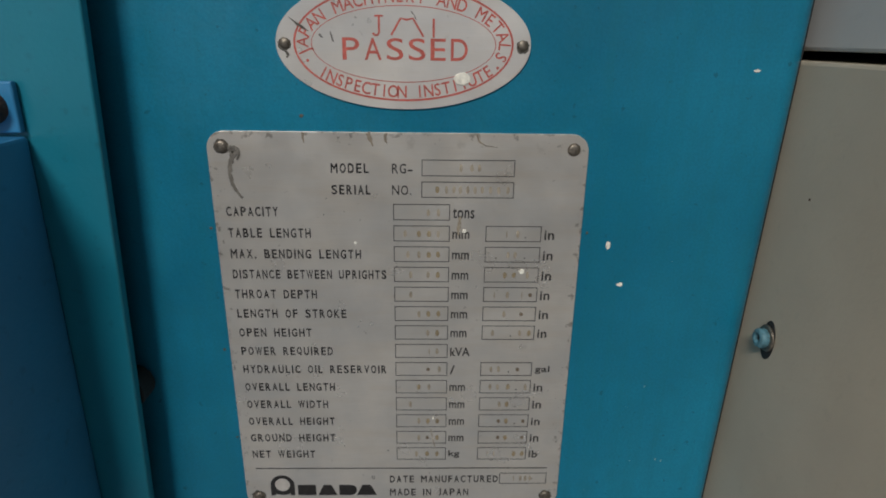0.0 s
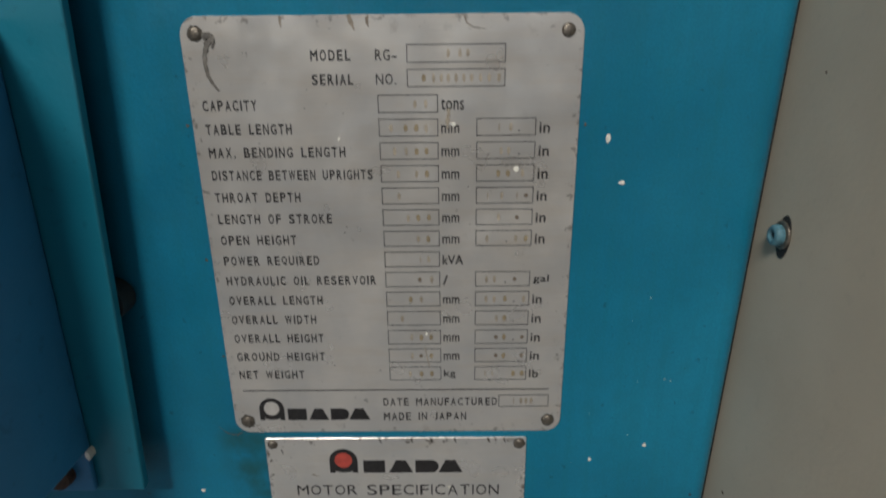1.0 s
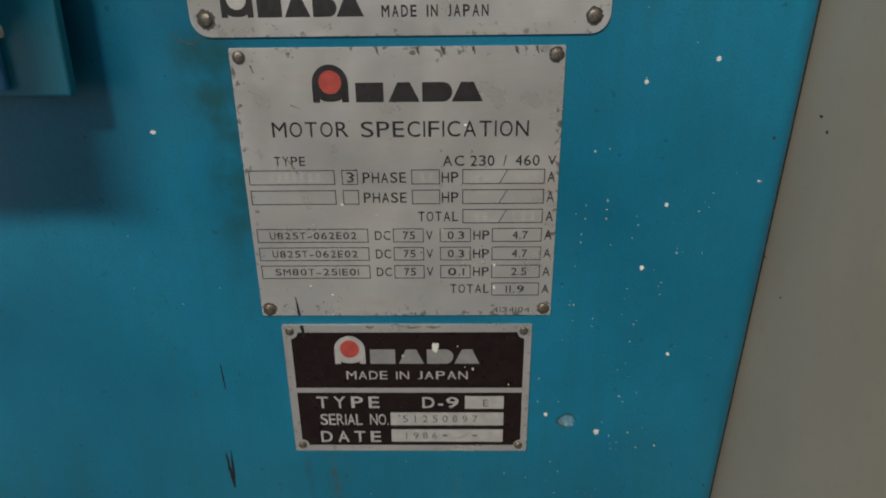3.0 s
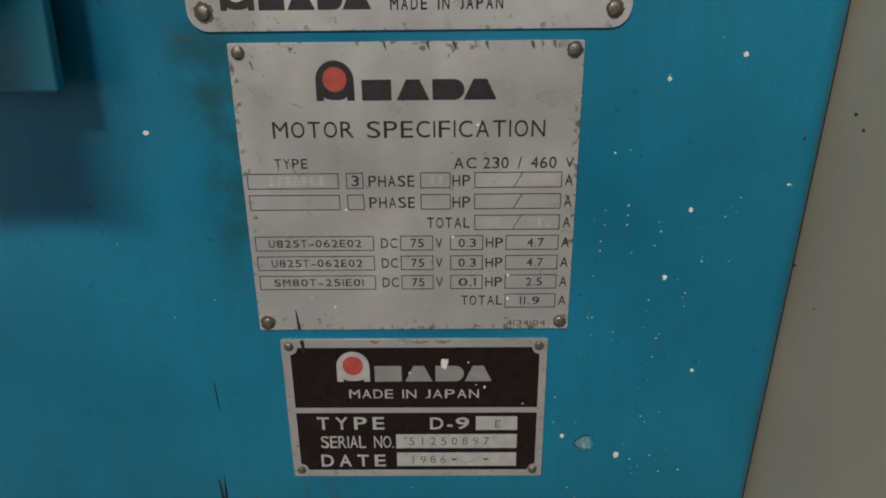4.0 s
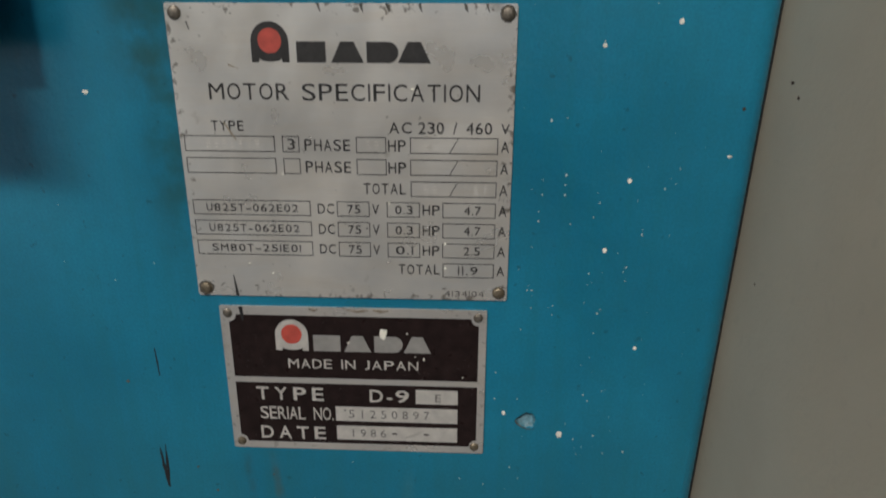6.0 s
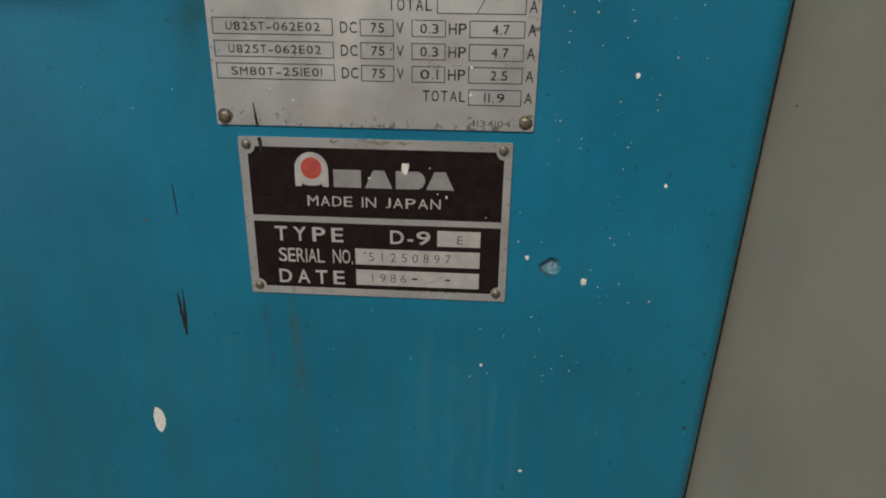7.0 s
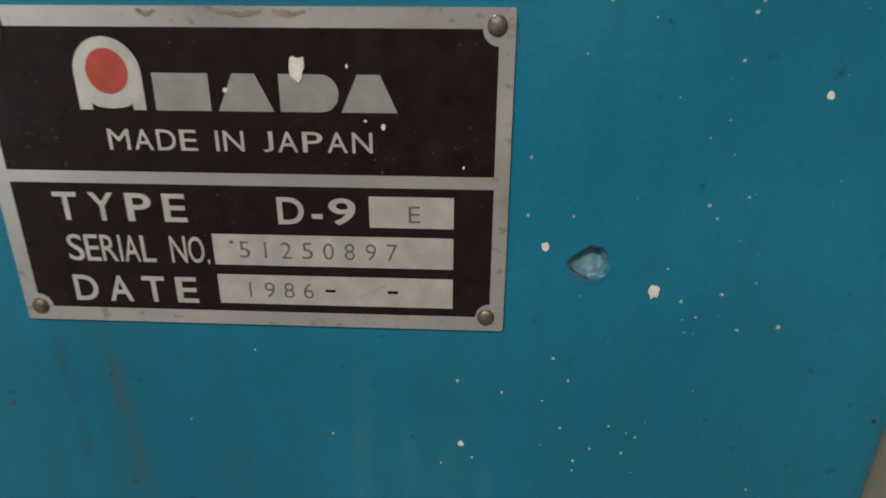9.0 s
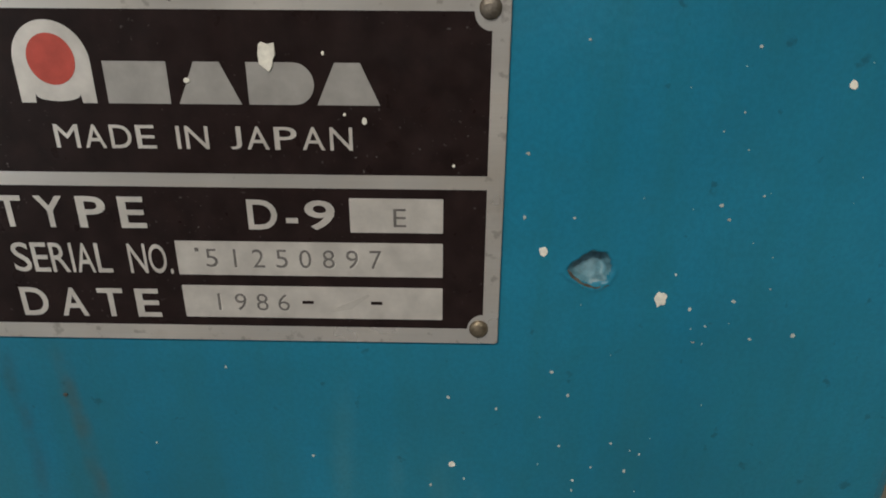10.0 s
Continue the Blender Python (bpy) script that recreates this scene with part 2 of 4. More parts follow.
def glyphs(body, gap=1.0, bold=0.0):
    """The built-in font's outlines of body, thickened by bold, as a mesh in the plane z = 0."""
    curve = bpy.data.curves.new("text", "FONT")
    curve.body, curve.space_character, curve.resolution_u, curve.fill_mode = body, gap, 4, "FRONT"
    ob = bpy.data.objects.new("text", curve)
    mesh = bpy.data.meshes.new_from_object(ob)
    bpy.data.objects.remove(ob)
    bpy.data.curves.remove(curve)
    if bold:
        bm = bmesh.new()
        bm.from_mesh(mesh)
        bmesh.ops.remove_doubles(bm, verts=bm.verts, dist=1e-5)
        shift = {}
        for v in bm.verts:
            outs = []
            for e in v.link_edges:
                if len(e.link_faces) == 1:
                    loop = e.link_loops[0]
                    d = (loop.link_loop_next.vert.co - loop.vert.co).normalized()
                    outs.append(Vector((d.y, -d.x, 0)))
            if len(outs) == 2:
                total = outs[0] + outs[1]
                shift[v] = total / max(0.45, 1 + outs[0].dot(outs[1])) * bold
        for v, d in shift.items():
            v.co += d
        bm.to_mesh(mesh)
        bm.free()
    return mesh


NARROW = {"M": 1.15, "W": 1.3, "J": 0.5, "L": 0.85, "E": 0.9, "F": 0.85, "T": 0.95, "-": 0.8, "/": 0.55}
CUT = {}


def cut_letter(ch, bold):
    """One letter's mesh, scaled to a unit square (marks such as a dash keep their height on the line)."""
    if (ch, bold) not in CUT:
        mesh = glyphs(ch, 1.0, bold)
        co = np.array([v.co[:2] for v in mesh.vertices])
        lo, hi = co.min(0), co.max(0)
        z0, z1 = (0.0, 0.7) if ch in "-." else (lo[1], hi[1])
        co = (co - (lo[0], z0)) / (hi[0] - lo[0], z1 - z0)
        CUT[ch, bold] = co, [tuple(f.vertices) for f in mesh.polygons]
        bpy.data.meshes.remove(mesh)
    return CUT[ch, bold]


def lettering(parent, body, x0, z0, x1, z1, material=None, y=0.0, gap=1.12, bold=0.006, shear=0.0, label=""):
    """A line of writing that fills the given box, in millimetres from the middle of its plate. Capitals stand in even cells, as on engraved plates."""
    verts, faces = [], []
    if body.upper() == body:
        step = 0.2 + (gap - 1) * 0.5
        stem = 0.14 + max(0.0, bold) * 6
        wide = [stem if ch in "I1." else 0.75 if ch == " " else NARROW.get(ch, 1.0) for ch in body]
        unit = (x1 - x0) / (sum(wide) + step * (len(body) - 1))
        at = x0
        for ch, w in zip(body, wide):
            if ch != " ":
                co, fs = cut_letter(ch, bold)
                faces += [tuple(i + len(verts) for i in f) for f in fs]
                verts += [(at + u * w * unit, z0 + v * (z1 - z0)) for u, v in co]
            at += (w + step) * unit
    else:
        mesh = glyphs(body, gap, bold)
        co = np.array([v.co[:2] for v in mesh.vertices])
        lo, hi = co.min(0), co.max(0)
        faces = [tuple(f.vertices) for f in mesh.polygons]
        verts = [(x0 + u * (x1 - x0) + shear * v * (z1 - z0), z0 + v * (z1 - z0)) for u, v in (co - lo) / (hi - lo)]
        bpy.data.meshes.remove(mesh)
    mesh = bpy.data.meshes.new("lettering")
    mesh.from_pydata([(u / 1000, y, v / 1000) for u, v in verts], [], faces)
    bm = bmesh.new()
    bm.from_mesh(mesh)
    bmesh.ops.remove_doubles(bm, verts=bm.verts, dist=1e-7)
    bm.normal_update()
    for f in bm.faces:
        f.smooth = False
        if f.normal.y > 0:
            f.normal_flip()
    bm.to_mesh(mesh)
    bm.free()
    mesh.materials.append(material or INK)
    ob = new("lettering", mesh)
    ob.parent = parent
    return tagged(ob, label)


def outline(parent, x0, z0, x1, z1, y, width=0.34, material=None, slash=False):
    """The printed frame of a field, in millimetres."""
    bm = bmesh.new()
    h = width / 2
    ring(bm, [(p[0] / 1000, p[1] / 1000) for p in rrect(x0 - h, z0 - h, x1 + h, z1 + h, 0)],
         [(p[0] / 1000, p[1] / 1000) for p in rrect(x0 + h, z0 + h, x1 - h, z1 - h, 0)], y, y + 0.00004)
    if slash:
        m, q = (x0 + x1) / 2, (z1 - z0) * 0.29
        prism(bm, [((m - q - h) / 1000, z0 / 1000), ((m - q + h) / 1000, z0 / 1000), ((m + q + h) / 1000, z1 / 1000), ((m + q - h) / 1000, z1 / 1000)], y, y + 0.00004)
    return part("field_frame", bm, material or INK, parent)


def dome(bm, r, h, y, steps=20, rings=6):
    """A round rivet head with a thin foot, on the plane y."""
    prof = [(r * 1.04, 0.0), (r * 1.02, h * 0.15)] + [(r * math.cos(a), h * (0.2 + 0.8 * math.sin(a))) for a in [math.pi / 2 * i / rings for i in range(rings)]]
    loops = [[bm.verts.new((q * math.cos(2 * math.pi * i / steps), y - e, q * math.sin(2 * math.pi * i / steps))) for i in range(steps)] for q, e in prof]
    for a, b in zip(loops, loops[1:]):
        for i in range(steps):
            bm.faces.new((a[i], a[(i + 1) % steps], b[(i + 1) % steps], b[i]))
    tip = bm.verts.new((0, y - h, 0))
    for i in range(steps):
        bm.faces.new((loops[-1][i], loops[-1][(i + 1) % steps], tip))


def rivet(parent, x, z, r, material, y=-0.001, h=0.5):
    bm = bmesh.new()
    dome(bm, r / 1000, r * h / 1000, 0)
    ob = part("rivet", bm, material, parent, at=(x / 1000, y, z / 1000), smooth=True)
    ob.rotation_euler = (0.0, random.uniform(0, 6), 0.0)
    return ob


def sheet(parent, pts, material, name="plate", thick=0.001, label=""):
    bm = bmesh.new()
    prism(bm, pts, -thick, 0.0004, 0.0002)
    return part(name, bm, material, parent, label)


def emblem(parent, x, z, w, y, colour, disc, slabs, dull=None):
    """The maker's mark as plain shapes: an arch with a disc, and four blocks beside it, in millimetres."""
    r = w / 2
    pts = [(x + r * math.cos(math.pi * i / 28), z + w - r * 0.98 + r * math.sin(math.pi * i / 28)) for i in range(29)]
    pts += [(x - r, z), (x - r * 0.62, z), (x - r * 0.60, z + r * 0.22)]
    pts += [(x + r * 0.60 * math.sin(a), z + r * 0.22 - r * 0.18 * math.cos(a)) for a in [-1.2 + 2.4 * i / 10 for i in range(11)]]
    pts += [(x + r * 0.60, z + r * 0.22), (x + r * 0.62, z), (x + r, z)]
    bm = bmesh.new()
    prism(bm, [(a / 1000, b / 1000) for a, b in pts], y, y + 0.00005)
    part("emblem_arch", bm, colour, parent)
    bm = bmesh.new()
    prism(bm, [(a / 1000, b / 1000) for a, b in ellipse(x, z + w * 0.54, w * 0.31, w * 0.315, 40)], y - 0.00006, y)
    part("emblem_disc", bm, disc, parent)
    h = w * 0.525
    for kind, x0, x1 in slabs:
        d = (x1 - x0) * 0.30
        if kind == "block":
            pts = [(x0, z), (x1, z), (x1, z + h), (x0, z + h)]
        elif kind == "taper":
            pts = [(x0, z), (x1, z), (x1 - d, z + h), (x0 + d, z + h)]
        else:
            pts = [(x0, z)] + [(x1 - h / 2 + h / 2 * math.cos(a), z + h / 2 + h / 2 * math.sin(a)) for a in [-math.pi / 2 + math.pi * i / 14 for i in range(15)]] + [(x0, z + h)]
        bm = bmesh.new()
        prism(bm, [(a / 1000, b / 1000) for a, b in pts], y, y + 0.00005)
        part("emblem_block", bm, dull or colour, parent)


def grime(parent, x, z, r, seed, y=-0.00112):
    """Dried dirt that has gathered round a rivet, in millimetres."""
    rng = random.Random(seed)
    bm = bmesh.new()
    prism(bm, [((x + a) / 1000, (z + b) / 1000) for a, b in splat(rng, r, r, 26, 0.12)], y, y + 0.0003)
    part("grime_ring", bm, GREASE, parent)


def drip(parent, points, widths, y=-0.00110, material=None):
    bm = bmesh.new()
    ribbon(bm, [(x / 1000, z / 1000) for x, z in points], [w / 1000 for w in widths], y, y + 0.0003, 0.35)
    part("grime_run", bm, material or GREASE, parent)


def splat(rng, rx, rz, corners=9, rough=0.3):
    """An uneven round outline."""
    return [(rx * (1 + rng.uniform(-rough, rough)) * math.cos(2 * math.pi * i / corners), rz * (1 + rng.uniform(-rough, rough)) * math.sin(2 * math.pi * i / corners)) for i in range(corners)]


def ribbon(bm, points, widths, front, back, rough=0.0):
    """A flat stroke along points (x, z) with a width at each; rough frays it."""
    if rough:
        rng = random.Random(len(points) * 977 + int(abs(points[0][0]) * 1e6))
        fine, broad = [], []
        for i in range(len(points) - 1):
            for k in range(5):
                f, w = k / 5, widths[i] + (widths[i + 1] - widths[i]) * k / 5
                fine.append(tuple(points[i][a] + (points[i + 1][a] - points[i][a]) * f + rng.uniform(-rough, rough) * w * 0.4 for a in (0, 1)))
                broad.append(w * (1 + rng.uniform(-rough, rough)))
        points, widths = fine + [points[-1]], broad + [widths[-1]]
    left, right = [], []
    for i, (x, z) in enumerate(points):
        a, b = points[max(0, i - 1)], points[min(len(points) - 1, i + 1)]
        d = Vector((b[0] - a[0], b[1] - a[1])).normalized()
        left.append((x - d.y * widths[i] / 2, z + d.x * widths[i] / 2))
        right.append((x + d.y * widths[i] / 2, z - d.x * widths[i] / 2))
    prism(bm, left + right[::-1], front, back)


LEAN = 0.027  # the plate's edge and the guard lean a little out of the plumb


def leaning(bm, lean=LEAN):
    for v in bm.verts:
        v.co.x += (v.co.z - 1.3) * lean


# ---- the hall, closed round the camera; unseen, its tones chosen for the reflections ----
def hall():
    def piece(name, x0, y0, z0, x1, y1, z1, mat, label, cat):
        bm = bmesh.new()
        slab(bm, x0, y0, z0, x1, y1, z1)
        return tagged(link(name, bm, mat), label, cat, kind="structure")

    piece("floor", -4, -5, -0.1, 4, 3, 0, CONCRETE, "worn blue-grey concrete workshop floor", "floor")
    piece("ceiling", -4, -5, 4.5, 4, 3, 4.6, WALL, "plain grey workshop ceiling", "ceiling")
    piece("wall_north", -4, 3, 0, 4, 3.15, 4.5, WALL, "plain grey painted workshop wall", "wall")
    piece("wall_east", 4, -5, 0, 4.15, 3, 4.5, WALL, "plain grey painted workshop wall", "wall")
    # ochre wall and doorway are added out of view, to warm and brighten the left
    bm = bmesh.new()
    for y0, z0, y1, z1 in ((-5, 0, -4.8, 2.4), (-3.0, 0, 3, 2.4), (-5, 2.4, 3, 4.5)):
        slab(bm, -4.15, y0, z0, -4, y1, z1)
    tagged(link("wall_west", bm, WARM), "unseen wall made ochre for warm reflections, with an added doorway", "wall", kind="structure")
    bm = bmesh.new()
    for x0, z0, x1, z1 in ((-4, 0, 4, 2.4), (-4, 3.8, 4, 4.5), (-4, 2.4, -1.2, 3.8), (2.4, 2.4, 4, 3.8)):
        slab(bm, x0, -5.15, z0, x1, -5, z1)
    tagged(link("wall_south", bm, DUSK), "plain dun workshop wall below a high window", "wall", kind="structure")


hall()


# ---- the machine ----
machine = base("press_machine", (0, 0, 0), "large press machine in chipped glossy blue enamel", "machine")


def side_plate():
    """A thick plate whose upright edge is rounded, with a small dent."""
    bm = bmesh.new()
    edge, r = 0.1600, 0.009
    dx0, dx1, dz0, dz1 = 0.0673, 0.0833, 1.183, 1.197
    cols = [(-0.75, 0.0, 0), (dx0, 0.0, 0), (dx1, 0.0, 0)]
    cols += [(edge - r + r * math.sin(a), r - r * math.cos(a), 1) for a in [math.pi / 2 * i / 6 for i in range(7)]] + [(edge, 0.016, 1), (-0.75, 0.016, 0)]
    zs = [0.12, dz0, dz1, 2.05]
    grid = [[bm.verts.new((x + k * (z - 1.3) * LEAN, y, z)) for z in zs] for x, y, k in cols]
    for i in range(len(cols) - 1):
        for j in range(3):
            if (i, j) != (1, 1):
                bm.faces.new((grid[i][j], grid[i + 1][j], grid[i + 1][j + 1], grid[i][j + 1]))
    n = 48
    pts = [[None] * (n + 1) for _ in range(n + 1)]
    for i in range(n + 1):
        for j in range(n + 1):
            x, z = dx0 + (dx1 - dx0) * i / n, dz0 + (dz1 - dz0) * j / n
            u, w = (x - 0.0755) * 1000, (z - 1.1900) * 1000
            bend = 0.5 * noise.noise((u * 0.6, w * 0.6, 3.0))
            d = math.hypot(u / (5.4 if u < 0 else 4.7), (w - 0.10 * u * (u < 0)) / (4.3 + (0.42 * u if u < 0 else 0.0))) + bend * 0.30
            deep = max(0.0, min(1.0, (1.0 - d) / 0.42))
            deep = deep * deep * (3 - 2 * deep)
            lip = math.exp(-((d - 1.10) / 0.11) ** 2) * (0.00022 if w < 0.1 * u else 0.00008)
            if i in (0, n) or j in (0, n):
                deep, lip = 0.0, 0.0
            y = deep * (0.0026 + 0.0020 * w / 4.0 + 0.00015 * noise.noise((u * 0.5, w * 0.5, 9.0))) - lip
            pts[i][j] = bm.verts.new((x, y, z))
    for i in range(n):
        for j in range(n):
            f = bm.faces.new((pts[i][j], pts[i + 1][j], pts[i + 1][j + 1], pts[i][j + 1]))
            if sum(pts[a][b].co.y for a, b in ((i, j), (i + 1, j), (i + 1, j + 1), (i, j + 1))) > 0.0016:
                f.material_index = 1
    plate = part("side_plate", bm, (BLUE, SCUFF), machine, "blue enamelled plate with chips, runs and one dent")
    for p in plate.data.polygons:
        p.use_smooth = abs(p.center.x) > 0.05 and p.area < 1e-6 or p.center.x > 0.145
    return plate


plate = side_plate()
bm = bmesh.new()
slab(bm, -0.74, 0.018, 0.0, 0.12, 0.9, 2.02, 0.01)
part("machine_body", bm, BLUE, machine)

# ---- the guard beside it ----
guard = base("guard_cover", (-0.145, -0.012, 1.35), "teal flat guard with a blue bolted box, proud of the machine", "guard")


def guard_parts():
    o = guard.location

    def add(name, bm, mat, label="", smooth=False, lean=0.0345):
        leaning(bm, lean)
        for v in bm.verts:
            v.co -= o + Vector((-0.0010, 0.002, 0))
        return part(name, bm, mat, guard, label, smooth=smooth)

    bm = bmesh.new()
    slab(bm, -0.42, -0.017, 1.349, -0.1240, -0.012, 1.95, 0.0009)
    add("guard_plate", bm, TEAL)
    bm = bmesh.new()
    slab(bm, -0.27, -0.086, 1.374, -0.1436, -0.0172, 1.5625, 0.0015)
    add("cover", bm, DEEP, "deep blue box cover standing out from the guard", lean=0.008)
    for z0, z1 in ((1.3515, 1.3722), (1.5640, 1.5830)):
        bm = bmesh.new()
        slab(bm, -0.19, -0.0205, z0, -0.1440, -0.0172, z1, 0.0008)
        add("tab", bm, DEEP, lean=0.008)
        bm = bmesh.new()
        bmesh.ops.create_cone(bm, cap_ends=True, segments=24, radius1=0.0062, radius2=0.0056, depth=0.005, matrix=Matrix.Translation((-0.1575 + 0.0045 * (z0 > 1.5), -0.0228, (z0 + z1) / 2)) @ Matrix.Rotation(radians(90), 4, "X"))
        add("bolt", bm, RUST, "dark rusty bolt head", lean=0.008)
    for z in (1.444, 1.75):
        bm = bmesh.new()
        bmesh.ops.create_cone(bm, cap_ends=True, segments=28, radius1=0.009, radius2=0.009, depth=0.0116, matrix=Matrix.Translation((-0.1318, -0.0059, z)) @ Matrix.Rotation(radians(90), 4, "X"))
        add("spacer", bm, RUBBER_SHADE, "black rubber spacer")
    bm = bmesh.new()
    rng = random.Random(4)
    prism(bm, [(-0.1450 + x, 1.3725 + z) for x, z in splat(rng, 0.0012, 0.0022)], -0.0216, -0.0170)
    add("paint_chip", bm, CHIP)


guard_parts()

# ---- the beige cabinet at a right angle to the plate ----
cabinet = base("beige_cabinet", (0.30, 0.1, 0), "tall beige enamelled cabinet standing beside the machine", "cabinet")


def cabinet_parts():
    o = cabinet.location

    def add(name, bm, mat, parent=cabinet, label="", smooth=False):
        leaning(bm)
        for v in bm.verts:
            v.co -= o
        return part(name, bm, mat, parent, label, smooth=smooth)

    bm = bmesh.new()
    slab(bm, 0.1611, -0.16, 0.0, 0.44, 0.45, 1.593, 0.0015)
    add("side_panel", bm, BEIGE)
    bm = bmesh.new()
    slab(bm, 0.1655, -0.155, 1.597, 0.435, 0.44, 1.95, 0.0015)
    add("upper_panel", bm, PALE, label="pale grey panel over a dark joint")
    def turned(bm, profile, x, y, z, sy=1.0, sz=1.0, steps=28):
        """A body of revolution round the x axis: (radius, distance out from the face)."""
        loops = [[bm.verts.new((x - d, y + sy * q * math.cos(2 * math.pi * i / steps), z + sz * q * math.sin(2 * math.pi * i / steps))) for i in range(steps)] for q, d in profile]
        for a, b in zip(loops, loops[1:]):
            for i in range(steps):
                bm.faces.new((a[i], a[(i + 1) % steps], b[(i + 1) % steps], b[i]))
        bm.faces.new(loops[-1])

    y, z = -0.0148, 1.4746
    # a black disc on the face, its colour standing in for the hole's shade
    bm = bmesh.new()
    turned(bm, ((0.0070, -0.0004), (0.0068, 0.0003), (0.0058, 0.0004)), 0.1611, y - 0.0006, z - 0.0008, 0.72, 1.36)
    add("bolt_hole_disc", bm, RUBBER_SHADE, label="flat black disc painting the dark of the slotted hole behind the bolt")
    bm = bmesh.new()
    turned(bm, ((0.0060, 0.0004), (0.0062, 0.0008), (0.0058, 0.0014), (0.0045, 0.0015)), 0.1611, y, z)
    add("washer", bm, STEEL, label="dull steel washer", smooth=True)
    bm = bmesh.new()
    turned(bm, ((0.0043, 0.0014), (0.0045, 0.0020), (0.0044, 0.0040), (0.0040, 0.0048), (0.0030, 0.0051), (0.0022, 0.0051), (0.0020, 0.0035)), 0.1611, y, z)
    bolt = add("bolt", bm, (SCUFF, RUBBER_SHADE), label="socket head bolt with blue overspray", smooth=True)
    # the socket's floor is coloured black to paint the shade inside it
    bolt.data.polygons[len(bolt.data.polygons) - 1].material_index = 1
    # no real part: a black strip added to paint the shade inside the gap
    bm = bmesh.new()
    slab(bm, 0.1603, 0.0070, 0.13, 0.1609, 0.014, 1.98)
    add("gap_shade_strip", bm, RUBBER_SHADE, label="black strip added to shade the open joint to the machine")
    rng = random.Random(8)
    for y, z, s in ((-0.010, 1.338, 0.0012), (-0.016, 1.333, 0.0010), (-0.012, 1.262, 0.0006), (-0.020, 1.54, 0.0008)):
        bm = bmesh.new()
        prism(bm, splat(rng, s, s * 0.6), -0.0001, 0.0002)
        for v in bm.verts:
            v.co = (0.1611 + v.co.y, y + v.co.x, z + v.co.z)
        add("rust_speck", bm, RUST)


cabinet_parts()

# ---- the oval inspection seal ----
FACE = -0.00108


def seal():
    cx, cz = 0.0027, 1.5974
    s = base("inspection_seal", (cx, 0, cz), "oval aluminium inspection plate with red print, riveted on", "nameplate")
    sheet(s, ellipse(0, 0, 0.0508, 0.0253), brushed("seal_aluminium", 0.06, 0.03, (0.76, 0.72, 0.68), 0.4, 0.35))
    for a, b, w in ((0.0438, 0.0220, 0.0008), (0.0368, 0.0146, 0.0003)):
        bm = bmesh.new()
        ring(bm, ellipse(0, 0, a, b), ellipse(0, 0, a - w, b - w), FACE, FACE + 0.00005)
        part("printed_ring", bm, SEAL_RED, s)
    lettering(s, "PASSED", -24.5, -6.0, 25.5, 2.4, SEAL_RED, FACE, 1.2, 0.002)
    bm = bmesh.new()
    ribbon(bm, [(-0.0122, 0.0042), (-0.0116, 0.0034), (-0.0104, 0.0034), (-0.0098, 0.0044), (-0.0098, 0.0106)], [0.0008] * 5, FACE, FACE + 0.00005)
    ribbon(bm, [(-0.0115, 0.0106), (-0.0082, 0.0106)], [0.0007] * 2, FACE - 0.00002, FACE + 0.00003)
    ribbon(bm, [(-0.0050, 0.0035), (-0.0012, 0.0098), (0.0012, 0.0092), (0.0036, 0.0098), (0.0078, 0.0030)], [0.0008] * 5, FACE, FACE + 0.00005)
    ribbon(bm, [(0.0118, 0.0028), (0.0118, 0.0098)], [0.0009] * 2, FACE, FACE + 0.00005)
    part("printed_mark", bm, SEAL_RED, s)

    def around(body, a0, a1, inward):
        """Letters set along the oval from angle a0 to a1, evenly by arc."""
        ea, eb, size = 0.0403, 0.0181, 0.0068
        bm = bmesh.new()
        fine = [a0 + (a1 - a0) * i / 400 for i in range(401)]
        arc = [0.0]
        for p, q in zip(fine, fine[1:]):
            arc.append(arc[-1] + math.hypot(ea * (math.cos(q) - math.cos(p)), eb * (math.sin(q) - math.sin(p))))
        for k, ch in enumerate(body):
            if ch == " ":
                continue
            a = float(np.interp((k + 0.5) / len(body) * arc[-1], arc, fine))
            mesh = glyphs(ch, 1.0, 0.010)
            co = np.array([v.co[:2] for v in mesh.vertices])
            lo, hi = co.min(0), co.max(0)
            nx, nz = math.cos(a) / ea, math.sin(a) / eb
            q = math.hypot(nx, nz)
            nx, nz = nx / q, nz / q
            if inward:
                nx, nz = -nx, -nz
            for v in mesh.vertices:
                u, w = (v.co.x - (lo[0] + hi[0]) / 2) * size * 0.85, (v.co.y - 0.36) * size
                v.co = (ea * math.cos(a) + u * nz + w * nx, FACE, eb * math.sin(a) - u * nx + w * nz)
            bm.from_mesh(mesh)
            bpy.data.meshes.remove(mesh)
        part("lettering", bm, SEAL_RED, s, "faded red words round the rim")

    around("JAPAN MACHINERY AND METALS", radians(197), radians(-20), False)
    around("INSPECTION INSTITUTE", radians(213), radians(331), True)
    for x, z in ((-0.0385, -0.0065), (0.0378, -0.0085)):
        bm = bmesh.new()
        prism(bm, ellipse(x, z, 0.0006, 0.0006, 12), FACE, FACE + 0.00005)
        part("printed_dot", bm, SEAL_RED, s)
    for x in (-47.3, 47.5):
        rivet(s, x, 0, 2.1, STEEL)
        grime(s, x, -0.4, 2.6, int(x + 90))
    drip(s, ((-45.0, 9.6), (-41.0, 6.6), (-37.6, 4.6)), (0.3, 1.0, 0.4))
    drip(s, ((-33.5, 3.6), (-32.2, 2.2)), (0.9, 0.4))
